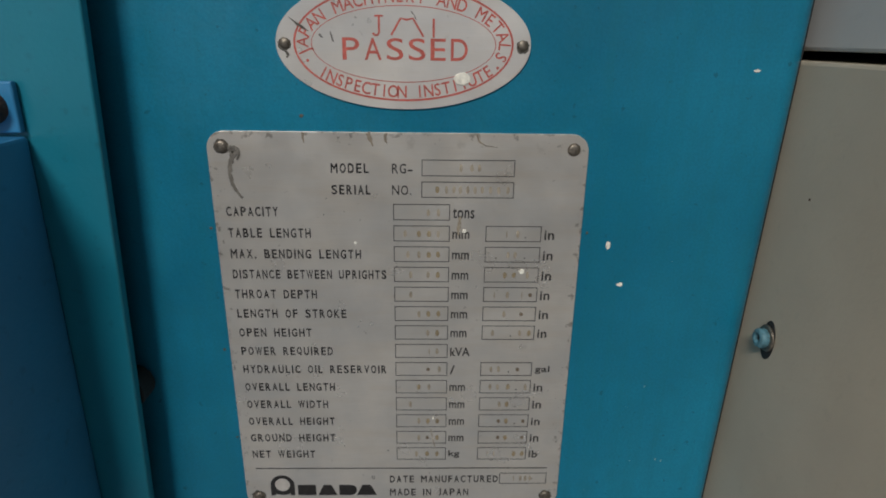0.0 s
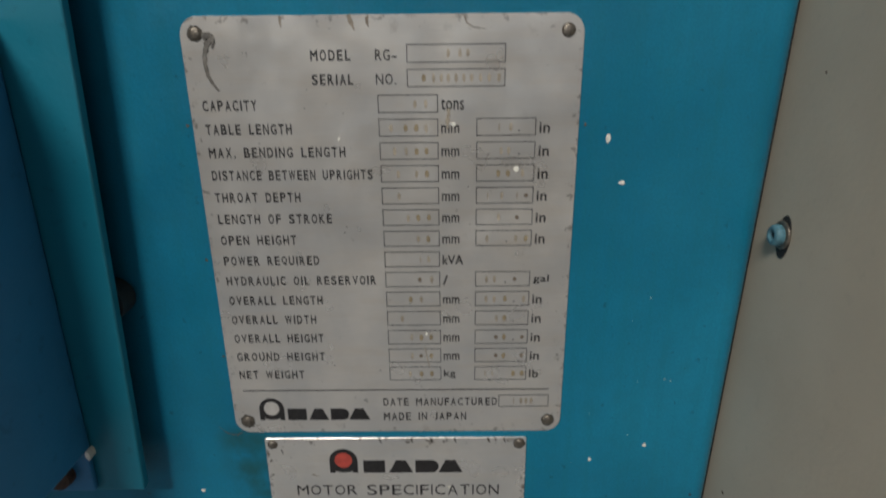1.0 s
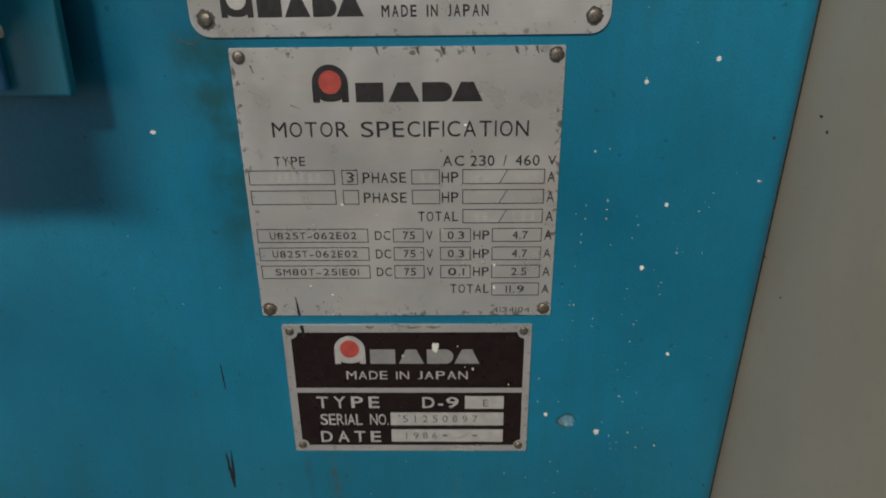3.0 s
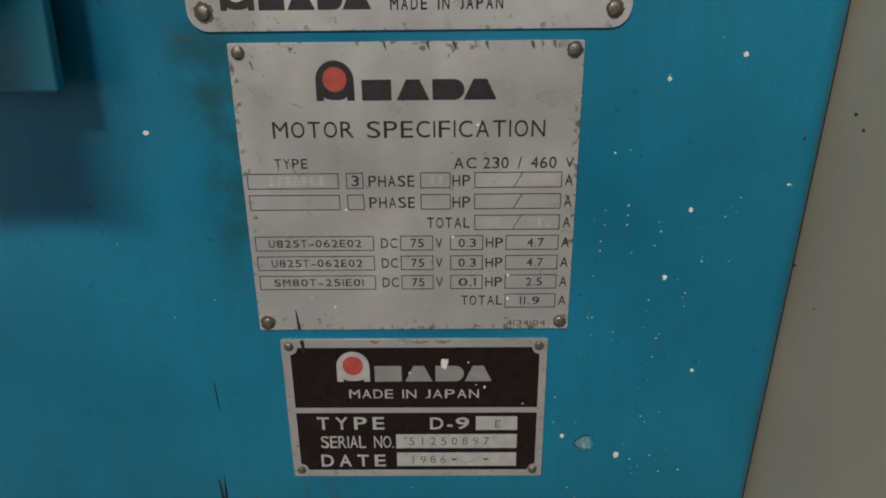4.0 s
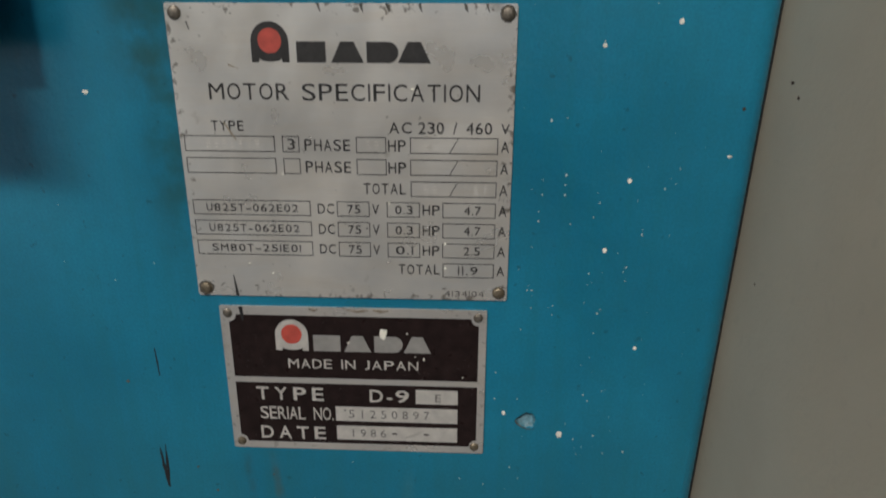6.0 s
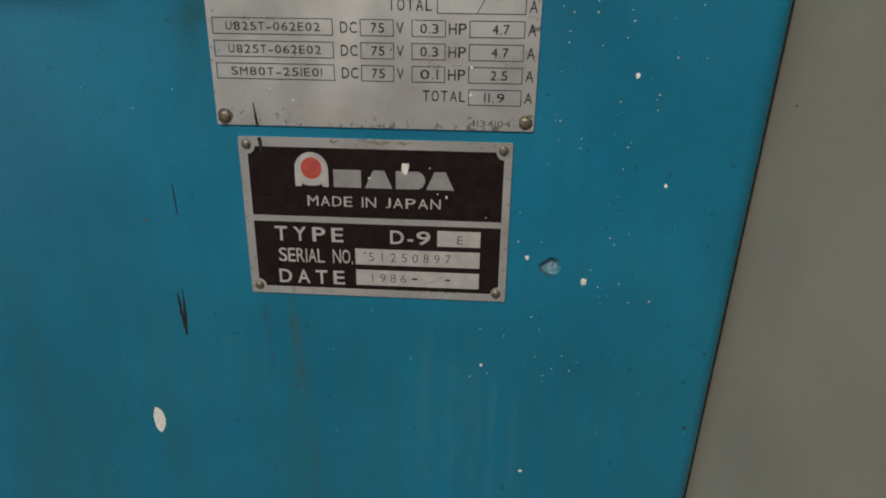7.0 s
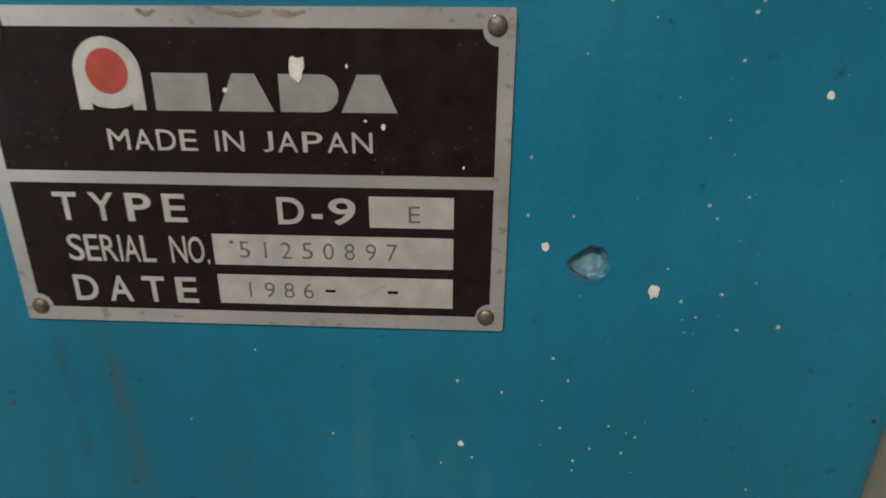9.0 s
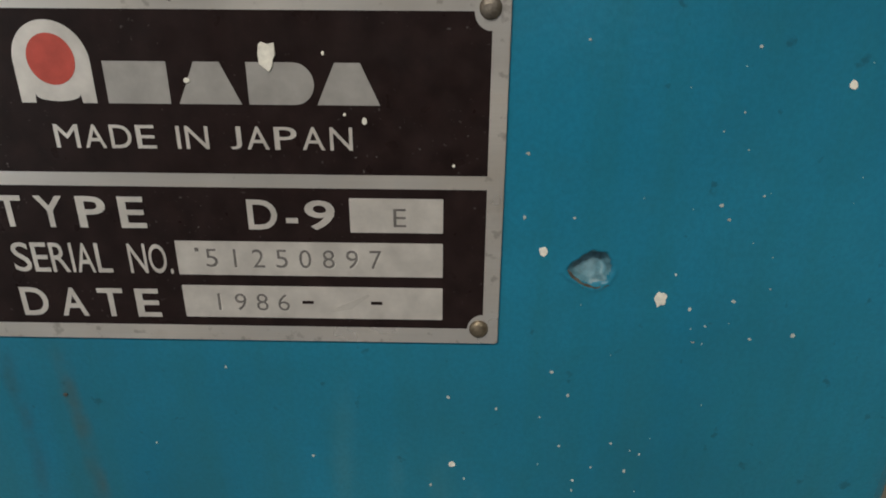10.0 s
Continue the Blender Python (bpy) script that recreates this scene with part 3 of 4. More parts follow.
    drip(s, ((-29.0, 4.4), (-28.0, 0.6)), (0.8, 0.4))
    drip(s, ((-47.4, -2.6), (-46.0, -4.4), (-46.8, -5.6)), (0.5, 1.1, 0.4))
    drip(s, ((3.0, 12.4), (5.0, 9.4)), (0.5, 0.2))
    rng = random.Random(3)
    for x, z, rx, rz in ((0.0237, -0.0130, 0.0034, 0.0026),):
        bm = bmesh.new()
        prism(bm, [(x + a, z + b) for a, b in splat(rng, rx, rz, 14, 0.12)], -0.0014, -0.0010, 0.0003)
        part("paint_spot", bm, CHIP, s, "white paint splash")


seal()


# ---- the large data plate ----
def data_plate():
    cx, cz = 0.5, 1465.5
    p = base("data_plate", (0.0003, 0, 1.4656), "large aluminium data plate with black print and rounded corners", "nameplate")
    p.scale.x = 0.990
    sheet(p, rrect(-0.0812, -0.0970, 0.0812, 0.0970, 0.0075), brushed("data_plate_aluminium", 0.0812, 0.097, (0.85, 0.80, 0.735), 0.6))
    for x in (-74.9, 74.8):
        for z in (90.5, -90.5):
            rivet(p, x, z, 2.7, STEEL)

    grime(p, -74.9, -90.5, 3.7, 1)
    grime(p, 74.8, -90.5, 3.3, 2)
    grime(p, -74.9, 90.5, 3.2, 3)
    drip(p, ((-40.2, 96.6), (-40.4, 94.5), (-40.2, 92.4)), (1.3, 0.9, 0.3), material=TARNISH)
    drip(p, ((-13.0, 96.6), (-12.2, 94.0), (-11.0, 91.2)), (2.2, 1.4, 0.4), material=TARNISH)
    drip(p, ((-5.5, 96.6), (-5.8, 94.0), (-5.0, 92.4)), (1.6, 1.0, 0.3), material=TARNISH)
    drip(p, ((33.0, 96.4), (34.0, 93.6), (37.0, 91.8), (42.0, 91.2)), (0.7, 0.6, 0.5, 0.2), material=TARNISH)
    drip(p, ((26.5, 60.5), (26.2, 56.0), (26.0, 52.0)), (1.2, 1.6, 0.5), material=FAINT)
    drip(p, ((14.5, -49.5), (15.6, -56.0), (16.8, -61.0)), (0.5, 0.6, 0.3), material=FAINT)

    def words(body, x0, x1, z, h=4.2, **more):
        lettering(p, body, x0 - cx, z - h / 2 - cz, x1 - cx, z + h / 2 - cz, y=FACE, **more)

    def field(x0, x1, z, h=7.0):
        outline(p, x0 - cx, z - h / 2 - cz, x1 - cx, z + h / 2 - cz, FACE)

    rng = random.Random(11)

    def marks(x0, x1, z, worn):
        """Stamped figures too worn to read: brown ovals (o), small dark ones (x), faint ones (f), low points (.) at tenths of the field."""
        for code in worn.split():
            kind, x = code[0], x0 + (x1 - x0) * float(code[1:]) / 100 - cx
            w, h = {"o": (0.95, 1.55), "x": (0.9, 1.05), "f": (0.75, 1.7), ".": (0.4, 0.4), "l": (0.3, 1.6)}[kind]
            bm = bmesh.new()
            dz = -1.4 if kind == "." else 0.0
            prism(bm, [((x + a) / 1000, (z - cz + dz + b) / 1000) for a, b in splat(rng, w, h, 12, 0.14)], FACE + 0.00002, FACE + 0.00007)
            part("worn_mark", bm, {"o": WORN, "x": DULL, "f": FAINT, ".": STAMP, "l": FAINT}[kind], p)

    words("MODEL", -28.9, -12.6, 1547.3, gap=1.32, bold=0.024)
    words("SERIAL", -29.0, -12.0, 1537.9, gap=1.32, bold=0.024)
    words("RG-", -2.6, 6.2, 1547.3)
    words("NO.", -2.7, 5.6, 1537.9)
    field(10.3, 50.2, 1547.7, 6.8)
    field(10.2, 50.2, 1538.2, 6.8)
    marks(10.3, 50.2, 1547.7, "f42 f54 f62")
    marks(10.2, 50.2, 1538.2, "o17 f27 f35 f42 f50 f58 f66 f75 f84 f94")
    rows = (("CAPACITY", -52.8, "tons", ""), ("TABLE LENGTH", -39.1, "mm", "in"), ("MAX. BENDING LENGTH", -17.1, "mm", "in"),
            ("DISTANCE BETWEEN UPRIGHTS", -5.9, "mm", "in"), ("THROAT DEPTH", -38.0, "mm", "in"), ("LENGTH OF STROKE", -24.9, "mm", "in"),
            ("OPEN HEIGHT", -41.6, "mm", "in"), ("POWER REQUIRED", -32.1, "kVA", ""), ("HYDRAULIC OIL RESERVOIR", -6.7, "l", "gal"),
            ("OVERALL LENGTH", -32.0, "mm", "in"), ("OVERALL WIDTH", -35.8, "mm", "in"), ("OVERALL HEIGHT", -33.1, "mm", "in"),
            ("GROUND HEIGHT", -33.2, "mm", "in"), ("NET WEIGHT", -43.9, "kg", "lb"))
    wide = {"tons": 9.6, "mm": 7.6, "kVA": 9.4, "l": 0.8, "kg": 5.8, "in": 4.4, "gal": 7.2, "lb": 4.4}
    metric = ("f62 f80", "f20 o45 o63 f80", "f25 f45 o63 o80", "f30 f62 o80", "f30", "f45 o63 o82", "f62 o80", "l65 f80", "x63 f85", "o45 f65", "f28", "f45 o63 o82", "f45 x62 o82", "f40 o62 o82")
    inches = ("", "l38 f58 .72", ".20 f42 f55 .73", "o38 o55 f80", "l20 f45 l72 x88", "f40 x73", "f20 .55 f72 o90", "", "f20 f35 .55 x72", "f20 f35 o55 .72 f90", "f40 o55 .72", "x40 o55 .73 x90", "x40 o55 x90", "l20 l34 o75 o92")
    for i, (body, end, unit, other) in enumerate(rows):
        z = 1527.9 - 9.74 * i
        words(body, -75.4, end, z, 4.3, gap=1.32, bold=0.024)
        field(-2.2, 22.5, z + 0.2)
        marks(-2.2, 22.5, z, metric[i])
        low = unit in ("mm",)
        h = 3.3 if low else 4.6
        words(unit, 23.9, 23.9 + wide[unit], z - 0.2 - (0.3 if low else 0), h, shear=0.35 if unit == "l" else 0.0, gap=1.05, bold=0.014)
        if other:
            field(38.9, 63.6, z + 0.2)
            marks(38.9, 63.6, z, inches[i])
            words(other, 65.2, 65.2 + wide[other], z - 0.2, 4.4, gap=1.05, bold=0.014)
    bm = bmesh.new()
    prism(bm, [((x - cx) / 1000, (z - cz) / 1000) for x, z in rrect(-74.8, 1392.2, 75.2, 1392.75, 0)], FACE, FACE + 0.00005)
    part("printed_line", bm, INK, p)
    emblem(p, -61.8 - cx, 1375.6 - cz, 12.4, FACE, INK, SILVER, (("block", -54.0 - cx, -44.6 - cx), ("taper", -43.6 - cx, -33.6 - cx), ("round", -32.6 - cx, -23.4 - cx), ("taper", -23.6 - cx, -13.0 - cx)))
    bm = bmesh.new()
    ring(bm, [(a / 1000, b / 1000) for a, b in ellipse(-14.6 - cx, 1386.8 - cz, 0.9, 0.9, 20)], [(a / 1000, b / 1000) for a, b in ellipse(-14.6 - cx, 1386.8 - cz, 0.65, 0.65, 20)], FACE, FACE + 0.00005)
    part("printed_ring", bm, INK, p)
    words("DATE MANUFACTURED", -6.1, 50.0, 1385.7, 4.3, gap=1.3, bold=0.02)
    words("MADE IN JAPAN", -6.2, 34.8, 1377.4, 4.3, gap=1.32, bold=0.02)
    field(50.9, 75.2, 1386.0, 6.4)
    marks(50.9, 75.2, 1386.0, "l30 f45 f55 f65")
    bm = bmesh.new()
    ribbon(bm, [((x - cx) / 1000, (z - cz) / 1000) for x, z in ((-71.5, 1555.3), (-68.6, 1553.8), (-70.2, 1552.0), (-71.6, 1548), (-72.0, 1544), (-71.4, 1540), (-69.6, 1536.4), (-67.6, 1533.8))],
           [0.0022, 0.0028, 0.0024, 0.0018, 0.0016, 0.0016, 0.0012, 0.0008], -0.00125, -0.0009, 0.25)
    ribbon(bm, [((x - cx) / 1000, (z - cz) / 1000) for x, z in ((-73.4, 1554.2), (-70.5, 1556.2), (-67.8, 1555.4), (-67.2, 1552.6), (-68.4, 1550.4))], [0.0008, 0.0012, 0.0011, 0.0010, 0.0005], -0.00150, -0.0009, 0.4)
    part("grease_smear", bm, SMEAR, p, "dark dried grease smear below the rivet")
    for x, z, w in ((56.0, 1500.6, 1.1), (-19.5, 1513.8, 0.6), (16.0, 1422.5, 0.6), (29.0, 1519.5, 0.9)):
        bm = bmesh.new()
        prism(bm, [((x - cx + a) / 1000, (z - cz + b) / 1000) for a, b in splat(rng, w, w * 1.2, 8, 0.3)], -0.0013, -0.0009)
        part("paint_spot", bm, CHIP, p)


data_plate()


# ---- the motor plate ----
def motor_plate():
    cx, cz = -1.35, 1306.0
    p = base("motor_plate", (-0.0012, 0, 1.3065), "square aluminium motor specification plate with black print", "nameplate")
    p.scale = (0.989, 1, 0.995)
    sheet(p, rrect(-0.0664, -0.0585, 0.0664, 0.0585, 0.0008, 2), brushed("motor_plate_aluminium", 0.0664, 0.0585, (0.86, 0.815, 0.75), 0.85))
    for x in (-62.6, 62.8):
        for z in (55.0, -55.0):
            rivet(p, x, z, 2.5, STEEL if z > 0 else BRASS)

    grime(p, -62.6, -55.0, 3.3, 5)
    grime(p, 62.8, 55.0, 3.0, 6)
    grime(p, 62.8, -55.0, 2.8, 7)
    drip(p, ((-58.5, 52.0), (-57.5, 49.0)), (0.6, 0.3))
    drip(p, ((-48.0, 15.0), (-45.5, 11.0), (-43.5, 8.0)), (0.4, 0.9, 0.3), material=FAINT)
    drip(p, ((-44.0, 36.5), (-40.0, 35.0)), (0.6, 0.3), material=FAINT)
    for x, w in ((-8.0, 0.9), (8.0, 1.2), (18.0, 1.6), (30.0, 1.0), (47.0, 1.5), (55.0, 0.8)):
        drip(p, ((x, 58.3), (x + 0.4, 56.6), (x + 0.9, 55.4)), (w, w * 0.8, 0.2))

    def words(body, x0, x1, z, h=4.4, **more):
        lettering(p, body, x0 - cx, z - h / 2 - cz, x1 - cx, z + h / 2 - cz, y=FACE, **more)

    def field(x0, x1, z, h=6.0, **more):
        outline(p, x0 - cx, z - h / 2 - cz, x1 - cx, z + h / 2 - cz, FACE, **more)

    rng = random.Random(21)

    def marks(x0, x1, z, count):
        for i in range(count):
            x = x0 + (x1 - x0) * (i + 0.5) / count - cx
            for k in (-1, 0, 1):
                bm = bmesh.new()
                prism(bm, [((x + a) / 1000, (z - cz + b + k * 1.3) / 1000) for a, b in rrect(-0.8, -0.18, 0.8, 0.18, 0)], FACE + 0.00002, FACE + 0.00007)
                part("worn_mark", bm, BRIGHT, p)

    emblem(p, -28.5 - cx, 1343.4 - cz, 14.5, FACE, INK, RED, (("block", -18.4 - cx, -7.2 - cx), ("taper", -5.3 - cx, 7.3 - cx), ("round", 8.4 - cx, 20.5 - cx), ("taper", 20.2 - cx, 32.8 - cx)))
    words("MOTOR", -53.8, -22.3, 1332.6, 6.2, gap=1.1, bold=0.0)
    words("SPECIFICATION", -17.2, 51.7, 1332.5, 6.4, gap=1.1, bold=0.0)
    words("TYPE", -54.3, -41.4, 1319.5, 3.9, gap=1.15, bold=0.004)
    words("AC", 16.4, 25.3, 1319.3, 4.3, bold=0.004)
    words("230 / 460", 27.9, 56.7, 1319.3, 4.5, gap=1.1, bold=0.004)
    words("V", 60.2, 63.6, 1319.2, 3.9, bold=0.004)
    for z, digit in ((1312.5, "3"), (1303.8, "")):
        field(-65.8, -29.6, z)
        field(-26.3, -19.8, z)
        if digit:
            words(digit, -24.4, -21.4, z, 4.4)
        words("PHASE", -17.6, 0.7, z - 0.2, 4.5, gap=1.15, bold=0.004)
        field(3.2, 14.9, z)
        words("HP", 15.8, 22.9, z - 0.2, 4.5, gap=1.15, bold=0.004)
        field(24.7, 59.1, z, slash=True)
        words("A", 60.4, 63.6, z - 0.2, 4.4, bold=0.004)
    marks(-58, -35, 1312.5, 7)
    marks(6, 13, 1312.5, 2)
    marks(29, 37, 1312.5, 2)
    marks(46, 57, 1312.5, 3)
    marks(29, 36, 1295, 2)
    marks(45, 57, 1295, 3)
    words("TOTAL", 5.5, 22.7, 1295.1, 4.4, gap=1.15, bold=0.004)
    field(24.8, 59.0, 1295.1, slash=True)
    words("A", 60.4, 63.6, 1295.0, 4.4, bold=0.004)
    rows = (("U825T-062E02", "0.3", "4.7"), ("U825T-062E02", "0.3", "4.7"), ("SM80T-251E01", "0.1", "2.5"))
    for i, (kind, power, amps) in enumerate(rows):
        z = 1286.5 - 8.6 * i
        field(-65.4, -16.8, z)
        words(kind, -60.0 + 0.3 * i, -21.8, z, 3.2, gap=1.25, bold=0.004)
        words("DC", -13.7, -7.0, z, 4.2, gap=1.1, bold=0.004)
        field(-5.6, 7.5, z)
        words("75", -1.4, 3.9, z, 3.6, gap=1.1)
        words("V", 8.7, 11.6, z, 4.2, bold=0.004)
        field(14.9, 28.1, z)
        words(power, 18.2, 25.4, z, 3.6, gap=1.2)
        words("HP", 29.4, 36.4, z, 4.2, gap=1.12, bold=0.004)
        field(37.7, 59.0, z)
        words(amps, 46.4, 53.2, z, 3.6, gap=1.2)
        words("A", 60.3, 63.6, z, 4.3, bold=0.004)
    words("TOTAL", 19.2, 36.6, 1261.0, 4.3, gap=1.15, bold=0.004)
    field(37.9, 59.0, 1260.7)
    words("11.9", 44.2, 52.4, 1260.7, 3.6, gap=1.35)
    words("A", 60.3, 63.6, 1260.8, 4.2, bold=0.004)
    words("4134104", 38.7, 55.4, 1250.4, 2.7, gap=1.2, material=STAMP)
    bm = bmesh.new()
    ribbon(bm, [((-51.6 - cx) / 1000, (1257 - cz) / 1000), ((-51.0 - cx) / 1000, (1251 - cz) / 1000), ((-50.6 - cx) / 1000, (1247.7 - cz) / 1000)], [0.0003, 0.0010, 0.0014], -0.0011, -0.0009)
    part("scratch_and_lip_shade", bm, DARK, p, "black scratch at the lower rim")
    for x, z, w in ((-27.0, 1300.6, 0.55), (-9.5, 1287, 0.5), (38.8, 1272.2, 0.7), (38.8, 1261.6, 0.6), (25.8, 1334.0, 0.7), (-44.0, 1262.5, 0.4), (-34.4, 1258, 0.4), (15.8, 1289.2, 0.6), (-12.5, 1295.8, 0.4)):
        bm = bmesh.new()
        prism(bm, [((x - cx + a) / 1000, (z - cz + b) / 1000) for a, b in splat(rng, w, w * 0.9, 7, 0.3)], -0.0013, -0.0009)
        part("paint_spot", bm, CHIP, p)


motor_plate()


# ---- the black type plate ----
def type_plate():
    cx, cz = -1.8, 1208.4
    p = base("type_plate", (-0.0012, 0, 1.2080), "black enamelled aluminium type plate with bare metal letters", "nameplate")
    p.scale = (0.988, 1, 1.003)
    sheet(p, rrect(-0.0584, -0.0355, 0.0584, 0.0355, 0.0006, 2), brushed("type_plate_aluminium", 0.0584, 0.0355, (0.78, 0.73, 0.67), 0.4))
    top, low = -0.00106, -0.00112

    for upper, z0, z1 in ((True, 1210.0 - cz, 1239.9 - cz), (False, 1176.6 - cz, 1207.2 - cz)):
        bm = bmesh.new()
        x0, x1 = -54.6, 55.0
        r, k = 3.3, 8
        arcs = [math.pi / 2 * i / k for i in range(k + 1)]
        if upper:
            pts = [(x0, z0), (x1, z0)] + [(x1 - r * math.sin(a), z1 - r + r * (1 - math.cos(a))) for a in arcs] + [(x0 + r * math.cos(a), z1 - r * math.sin(a)) for a in arcs]
        else:
            pts = [(x1, z1), (x0, z1)] + [(x0 + r * math.sin(a), z0 + r * math.cos(a)) for a in arcs] + [(x1 - r * math.cos(a), z0 + r * math.sin(a)) for a in arcs]
        prism(bm, [(a / 1000, b / 1000) for a, b in pts], top, top + 0.00005)
        part("enamel_field", bm, ENAMEL, p, "glossy black enamel field")
    for x, z in ((-54.9, 32.1), (54.6, 32.1), (-54.6, -31.9), (54.2, -31.9)):
        rivet(p, x, z, 2.0, STEEL if z > 0 else BRASS)

    for x, w in ((-3.0, 5.0), (9.0, 3.5), (-19.0, 2.0)):
        drip(p, ((x, 34.7), (x + w, 33.9), (x + 2 * w, 34.6)), (0.5, 1.3, 0.4), material=TARNISH)

    def words(body, x0, x1, z0, z1, **more):
        more.setdefault("material", SILVER)
        more.setdefault("y", low)
        lettering(p, body, x0 - cx, z0 - cz, x1 - cx, z1 - cz, **more)

    emblem(p, -29.1 - cx, 1223.3 - cz, 14.6, low, SILVER, RED, (("block", -19.6 - cx, -7.6 - cx), ("taper", -6.0 - cx, 6.0 - cx), ("round", 7.4 - cx, 20.0 - cx), ("taper", 20.4 - cx, 32.4 - cx)), ETCHED)
    words("MADE", -31.5, -11.7, 1214.8, 1219.3, gap=1.05, bold=0.004)
    words("IN", -7.6, -1.3, 1214.8, 1219.2, gap=1.05, bold=0.004)
    words("JAPAN", 2.9, 26.8, 1214.8, 1219.2, gap=1.05, bold=0.004)
    words("TYPE", -47.2, -16.4, 1198.5, 1205.1, gap=1.5, bold=0.016)
    words("D", 4.6, 10.7, 1198.5, 1204.8, bold=0.016)
    words("-", 12.4, 14.9, 1198.5, 1204.8, bold=0.016)
    words("9", 16.3, 22.5, 1198.5, 1204.8, bold=0.016)
    words("SERIAL NO.", -46.2, -12.4, 1188.6, 1195.1, gap=0.85, bold=0.006)
    words("DATE", -46.7, -16.5, 1178.4, 1185.0, gap=1.5, bold=0.016)
    for x0, z0, x1, z1 in ((25.5, 1198.1, 44.5, 1205.3), (-11.3, 1188.4, 44.5, 1195.9), (-11.2, 1178.6, 44.5, 1186.0)):
        bm = bmesh.new()
        prism(bm, [((a - cx) / 1000, (b - cz) / 1000) for a, b in rrect(x0, z0, x1, z1, 0.2, 2)], low, low + 0.00006)
        part("bare_field", bm, SILVER, p, "bare metal field with stamped figures")
    deep = low - 0.00004
    words("E", 34.4, 37.0, 1199.4, 1203.2, material=STAMP, y=deep, bold=-0.004)
    # a pale offset copy of each figure paints the glint along its stamped edge
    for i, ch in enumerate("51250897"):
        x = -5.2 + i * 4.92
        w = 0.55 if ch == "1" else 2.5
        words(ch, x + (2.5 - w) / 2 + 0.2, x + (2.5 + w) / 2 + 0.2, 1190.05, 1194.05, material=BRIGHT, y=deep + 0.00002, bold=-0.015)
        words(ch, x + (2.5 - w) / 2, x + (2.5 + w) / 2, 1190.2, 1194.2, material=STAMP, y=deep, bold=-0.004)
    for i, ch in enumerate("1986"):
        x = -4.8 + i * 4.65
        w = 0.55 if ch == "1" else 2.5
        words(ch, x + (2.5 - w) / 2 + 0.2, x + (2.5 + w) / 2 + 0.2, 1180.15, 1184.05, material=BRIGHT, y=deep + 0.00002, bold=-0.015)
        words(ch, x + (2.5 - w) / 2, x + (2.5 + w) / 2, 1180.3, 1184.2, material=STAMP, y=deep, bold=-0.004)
    for x in (14.4, 29.2):
        bm = bmesh.new()
        prism(bm, [((a - cx) / 1000, (b - cz) / 1000) for a, b in rrect(x, 1182.0, x + 2.4, 1182.7, 0)], deep, deep + 0.00005)
        part("printed_dash", bm, ENAMEL, p)
    bm = bmesh.new()
    prism(bm, [((-6.9 + a - cx) / 1000, (1194 + b - cz) / 1000) for a, b in rrect(-0.4, -0.4, 0.4, 0.4, 0)], deep, deep + 0.00005)
    part("stamped_dot", bm, STAMP, p)
    bm = bmesh.new()
    ribbon(bm, [((20.5 - cx) / 1000, (1180.4 - cz) / 1000), ((24.5 - cx) / 1000, (1181.6 - cz) / 1000), ((28.8 - cx) / 1000, (1184.2 - cz) / 1000)], [0.0006, 0.0016, 0.0005], deep, deep + 0.00003)
    part("smudge", bm, SMUDGE, p)
    rng = random.Random(31)
    for x, z, rx, rz in ((-4.0, 1227.6, 0.6, 0.5), (29.3, 1220.4, 0.5, 0.7), (25.5, 1221.6, 0.3, 0.3), (22.0, 1232.6, 0.3, 0.4), (46.5, 1212, 0.3, 0.3)):
        bm = bmesh.new()
        prism(bm, [((x - cx + a) / 1000, (z - cz + b) / 1000) for a, b in splat(rng, rx, rz, 10, 0.09)], -0.0014, -0.0009, 0.0001)
        part("paint_spot", bm, CHIP, p, "white paint splash")
    bm = bmesh.new()
    ragged = ((-1.4, 2.3), (-0.9, 2.7), (0.2, 2.3), (1.5, 2.6), (1.6, 0.5), (1.1, -0.3), (0.9, -1.6), (0.2, -2.6), (-0.6, -2.0), (-1.6, -1.2), (-1.7, 0.6))
    prism(bm, [((11.6 + a - cx) / 1000, (1231.8 + b - cz) / 1000) for a, b in ragged], -0.0014, -0.0009, 0.0001)
    part("paint_spot", bm, CHIP, p, "white paint splash")
    bm = bmesh.new()
    ribbon(bm, [((-50.8 - cx) / 1000, (1243.6 - cz) / 1000), ((-50.3 - cx) / 1000, (1239.5 - cz) / 1000), ((-50.2 - cx) / 1000, (1237 - cz) / 1000)], [0.0016, 0.0012, 0.0005], -0.0013, -0.0009)
    part("scratch_and_lip_shade", bm, DARK, p)


type_plate()


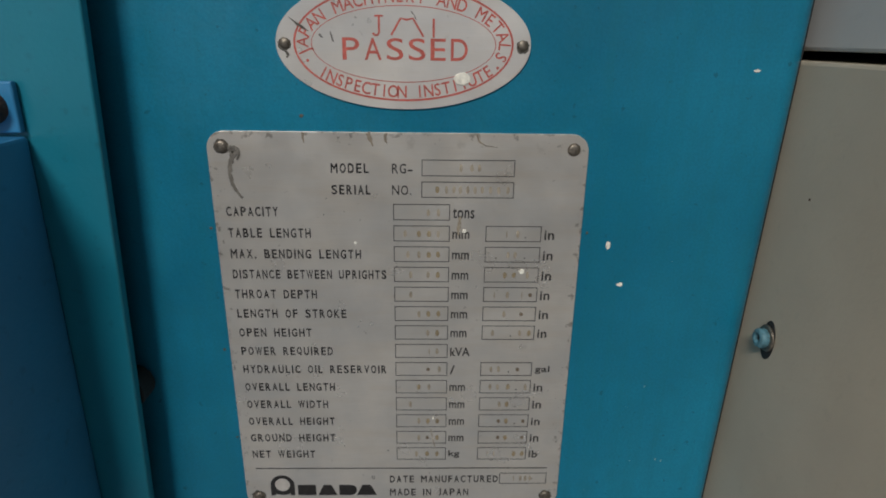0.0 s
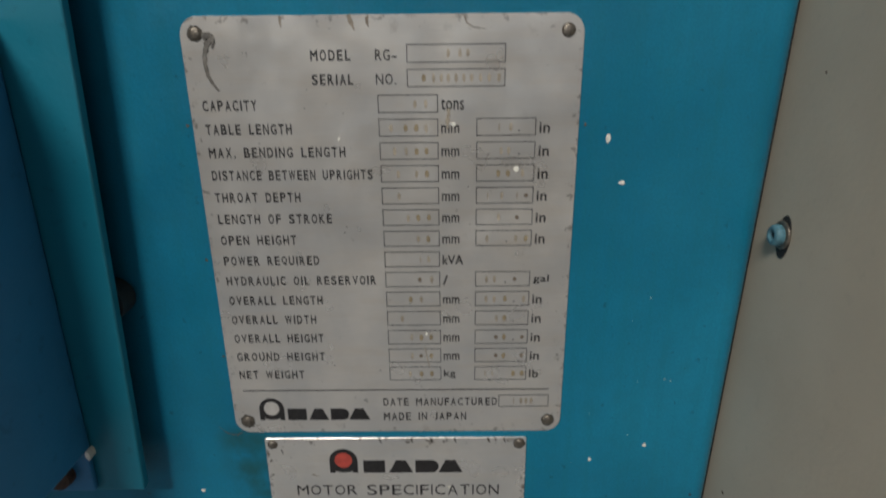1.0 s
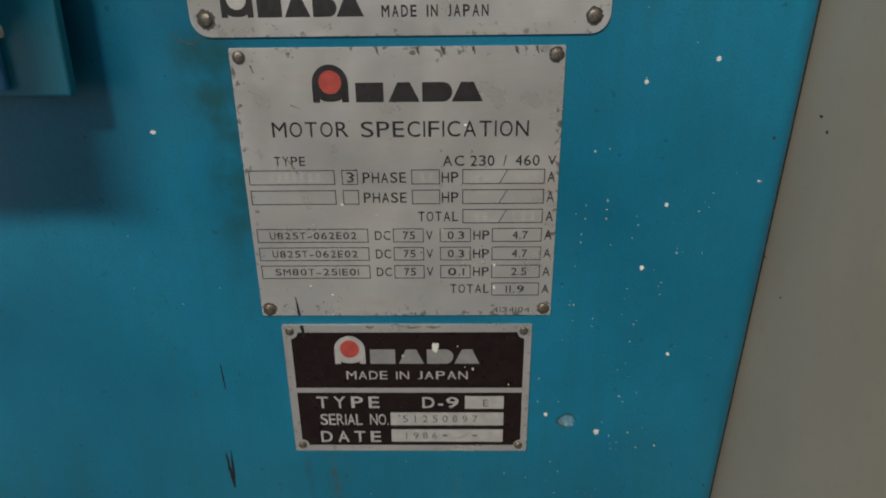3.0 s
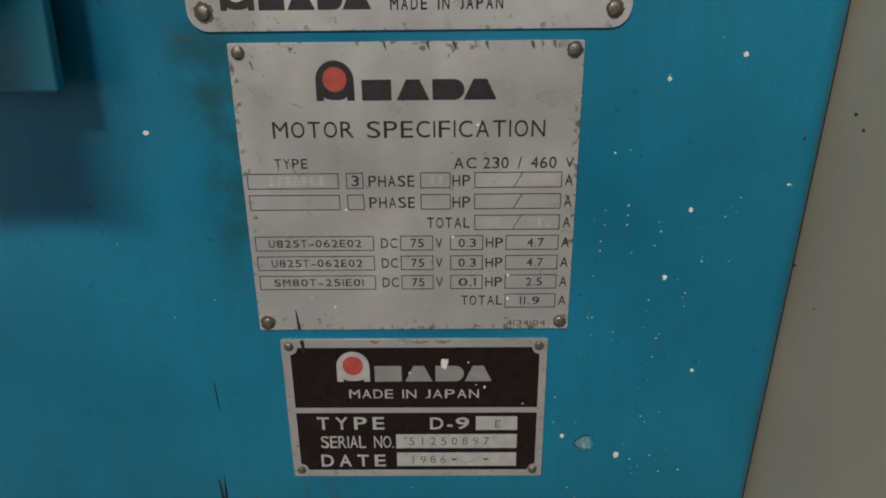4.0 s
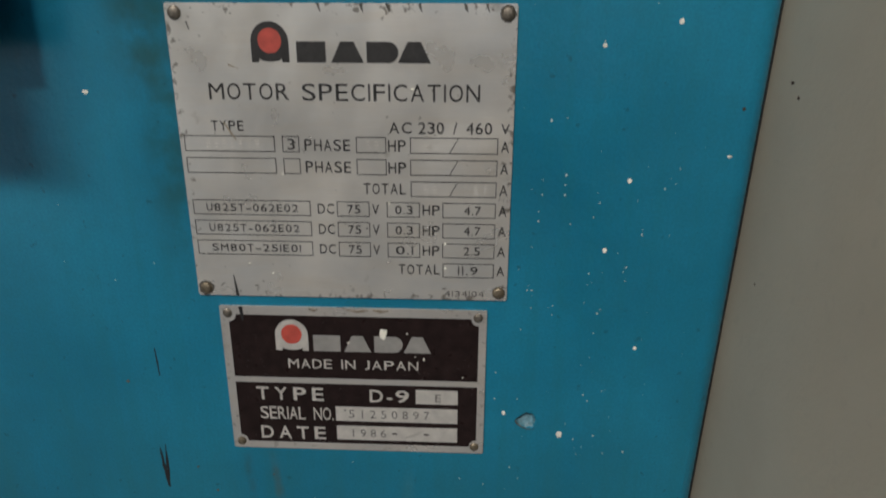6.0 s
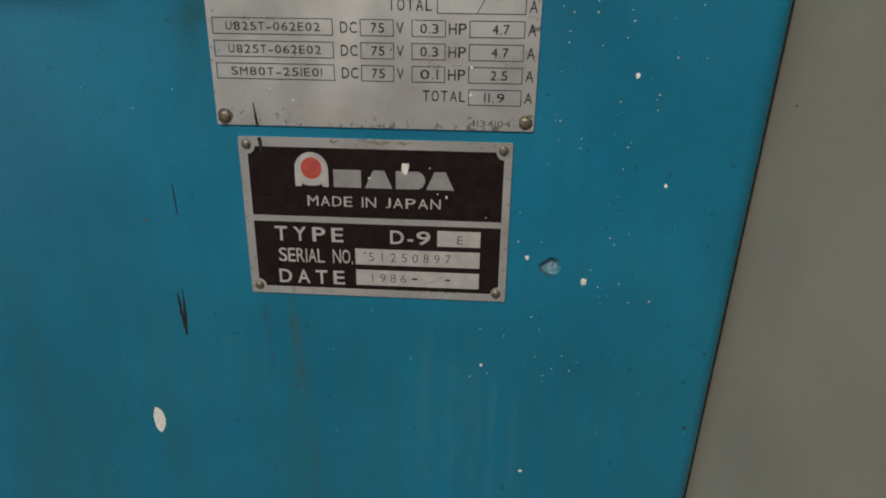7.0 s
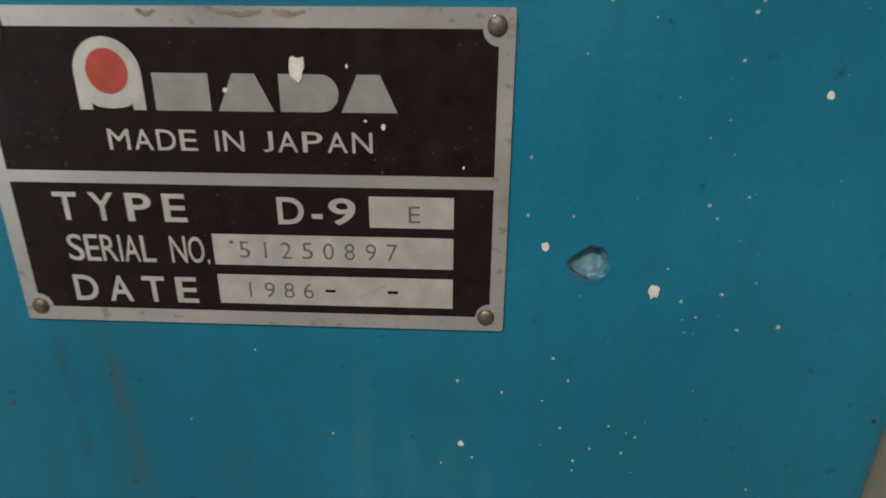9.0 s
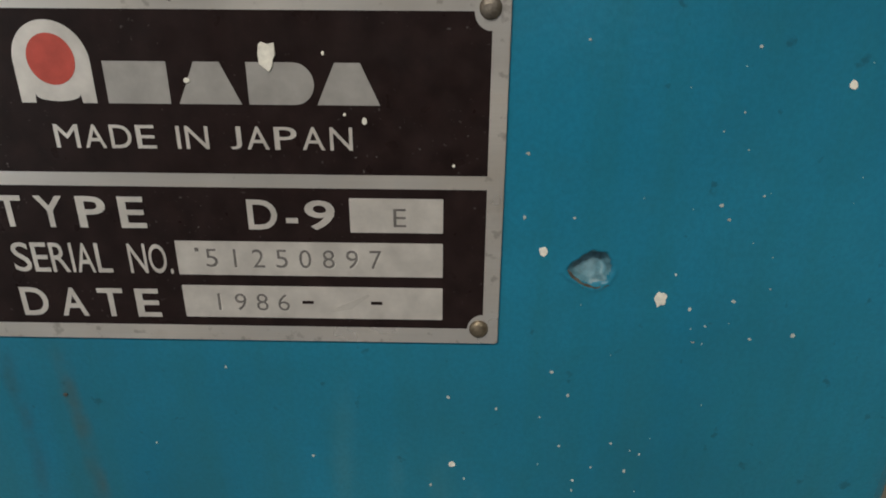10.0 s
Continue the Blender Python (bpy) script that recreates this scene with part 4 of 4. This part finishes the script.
# ---- wear on the blue plate ----
def wear():
    rng = random.Random(5)

    def chip(x, z, rx, rz=None, material=CHIP, name="paint_chip"):
        bm = bmesh.new()
        rz = rz or rx
        prism(bm, [((x + a) / 1000, (1300 + z + b) / 1000) for a, b in splat(rng, rx, rz, 13, 0.24 if rx < 1.5 else 0.10)], -0.00022, 0.0002, 0.00008)
        return part(name, bm, material, plate)

    chip(93.5, 213, 1.0, 1.9)
    chip(101, 194, 1.4, 0.9)
    chip(-114, -200.5, 3.1, 7.2)
    chip(90.6, -116.8, 1.35, 1.6)
    chip(65.2, -106.3, 0.9, 1.0)
    chip(124, 59, 0.95)
    chip(111, 0, 0.9)
    chip(103.6, -29, 0.9, 1.2)
    chip(120.2, -72.6, 0.85)
    chip(47, -160.8, 0.75)
    chip(68.7, -220, 0.9, 0.7)
    chip(-102.5, 32.3, 1.2, 0.9)
    chip(97, 50.5, 0.8, 0.9)
    chip(147.2, 289, 1.4, 0.6)
    chip(148, 10, 0.7, 0.5)
    small = bmesh.new()

    def dots(text, lo=0.22, hi=0.42):
        for pair in text.split():
            x, z = map(float, pair.split(","))
            r = rng.uniform(lo, hi)
            prism(small, [((x + a) / 1000, (1300 + z + b) / 1000) for a, b in splat(rng, r, r * rng.uniform(0.7, 1.3), 6, 0.3)], -0.00015, 0.0002)

    dots("102,-66 61,-99 100,-96 106,-117 69,-135 57,-145 46,-142 84,-154 76,-165 75,-55 103,-57 112,-38 86,-2 118,-22 97,50 85,24 79,23 130,5 86,2 100,-9 76,-17 75,-47 120,-125", 0.32, 0.52)
    dots("71,-65 61,-86 102,-99 108,-94 93,-111 97,-119 101,-123 99,-127 73,-141 67,-147 91,-157 80,-161 72,-155 88,-162 76,-168 42,-167 50,-165 14,-159 -4,-135 -23,-156 84,-58 113,-42 111,-126 53,-205 -23,-202")
    dots("121,-172 145,-193 86,-6 76,-13 77,-6 98,-15 109,-30 129,-22 113,-36 98,-39 74,-28 73,-47 129,-1 125,-3 127,1 149,10 77,0 73,-4 99,-5 89,-18 104,-55 97,-52 84,-54 71,-99 -103,-46 -124,-38 -85,-38")
    dots("115,65 119,140 117,96 133,96 130,97 97,52 95,78 -122,-13")
    for _ in range(60):
        x, z = rng.uniform(62, 146), rng.gauss(-60, 90)
        if 68 < x < 84 and -117 < z < -101 or -250 > z or z > 300:
            continue
        r = rng.uniform(0.08, 0.2)
        prism(small, [((x + a) / 1000, (1300 + z + b) / 1000) for a, b in splat(rng, r, r, 5, 0.3)], -0.00012, 0.0002)
    tagged(part("paint_specks", small, SPECK, plate, "scatter of tiny pale paint chips"), kind="stuff")

    def scratch_and_lip_shade(points, widths, mat=DARK):
        bm = bmesh.new()
        ribbon(bm, [(x / 1000, (1300 + z) / 1000) for x, z in points], [w / 1000 for w in widths], -0.00012, 0.0002, 0.3)
        part("scratch_and_lip_shade", bm, mat, plate)

    scratch_and_lip_shade(((-90.6, -78), (-90.3, -85), (-90, -92)), (0.3, 0.7, 0.3))
    scratch_and_lip_shade(((-95.2, -130), (-94.4, -140), (-93.6, -151.5)), (0.4, 1.5, 0.5))
    scratch_and_lip_shade(((-92.4, -128), (-92.8, -140), (-93.2, -152)), (0.3, 1.3, 0.5))
    scratch_and_lip_shade(((-89, 71), (-85, 67.4), (-80.5, 66.2), (-77, 68.5)), (0.2, 0.4, 0.4, 0.2), GREASE)
    # dark line under the dent: dirt on its lip and the lip's painted shadow
    scratch_and_lip_shade(((70.6, -110.4), (71.8, -112.0), (74.0, -113.8), (77.0, -114.6), (79.4, -113.6)), (0.3, 0.7, 0.9, 0.7, 0.2), GREASE)
    for x, z, r in ((146.6, -190, 0.8), (161.5 - 3, -24, 0.5), (153, 28, 0.6), (150, -150, 0.5)):
        chip(x - 2, z, r, None, RUST, "rust_spot")
    for x, z in ((-82.5, 220), (-83, 160), (-81.8, 111), (83.6, 219), (-40, 269), (-66.5, 14), (-78, -140), (-70, -153), (-42, -143), (-41.5, -177), (-105, -95)):
        chip(x, z, rng.uniform(0.5, 1.0), rng.uniform(0.4, 0.8), GREASE, "grime_spot")


wear()
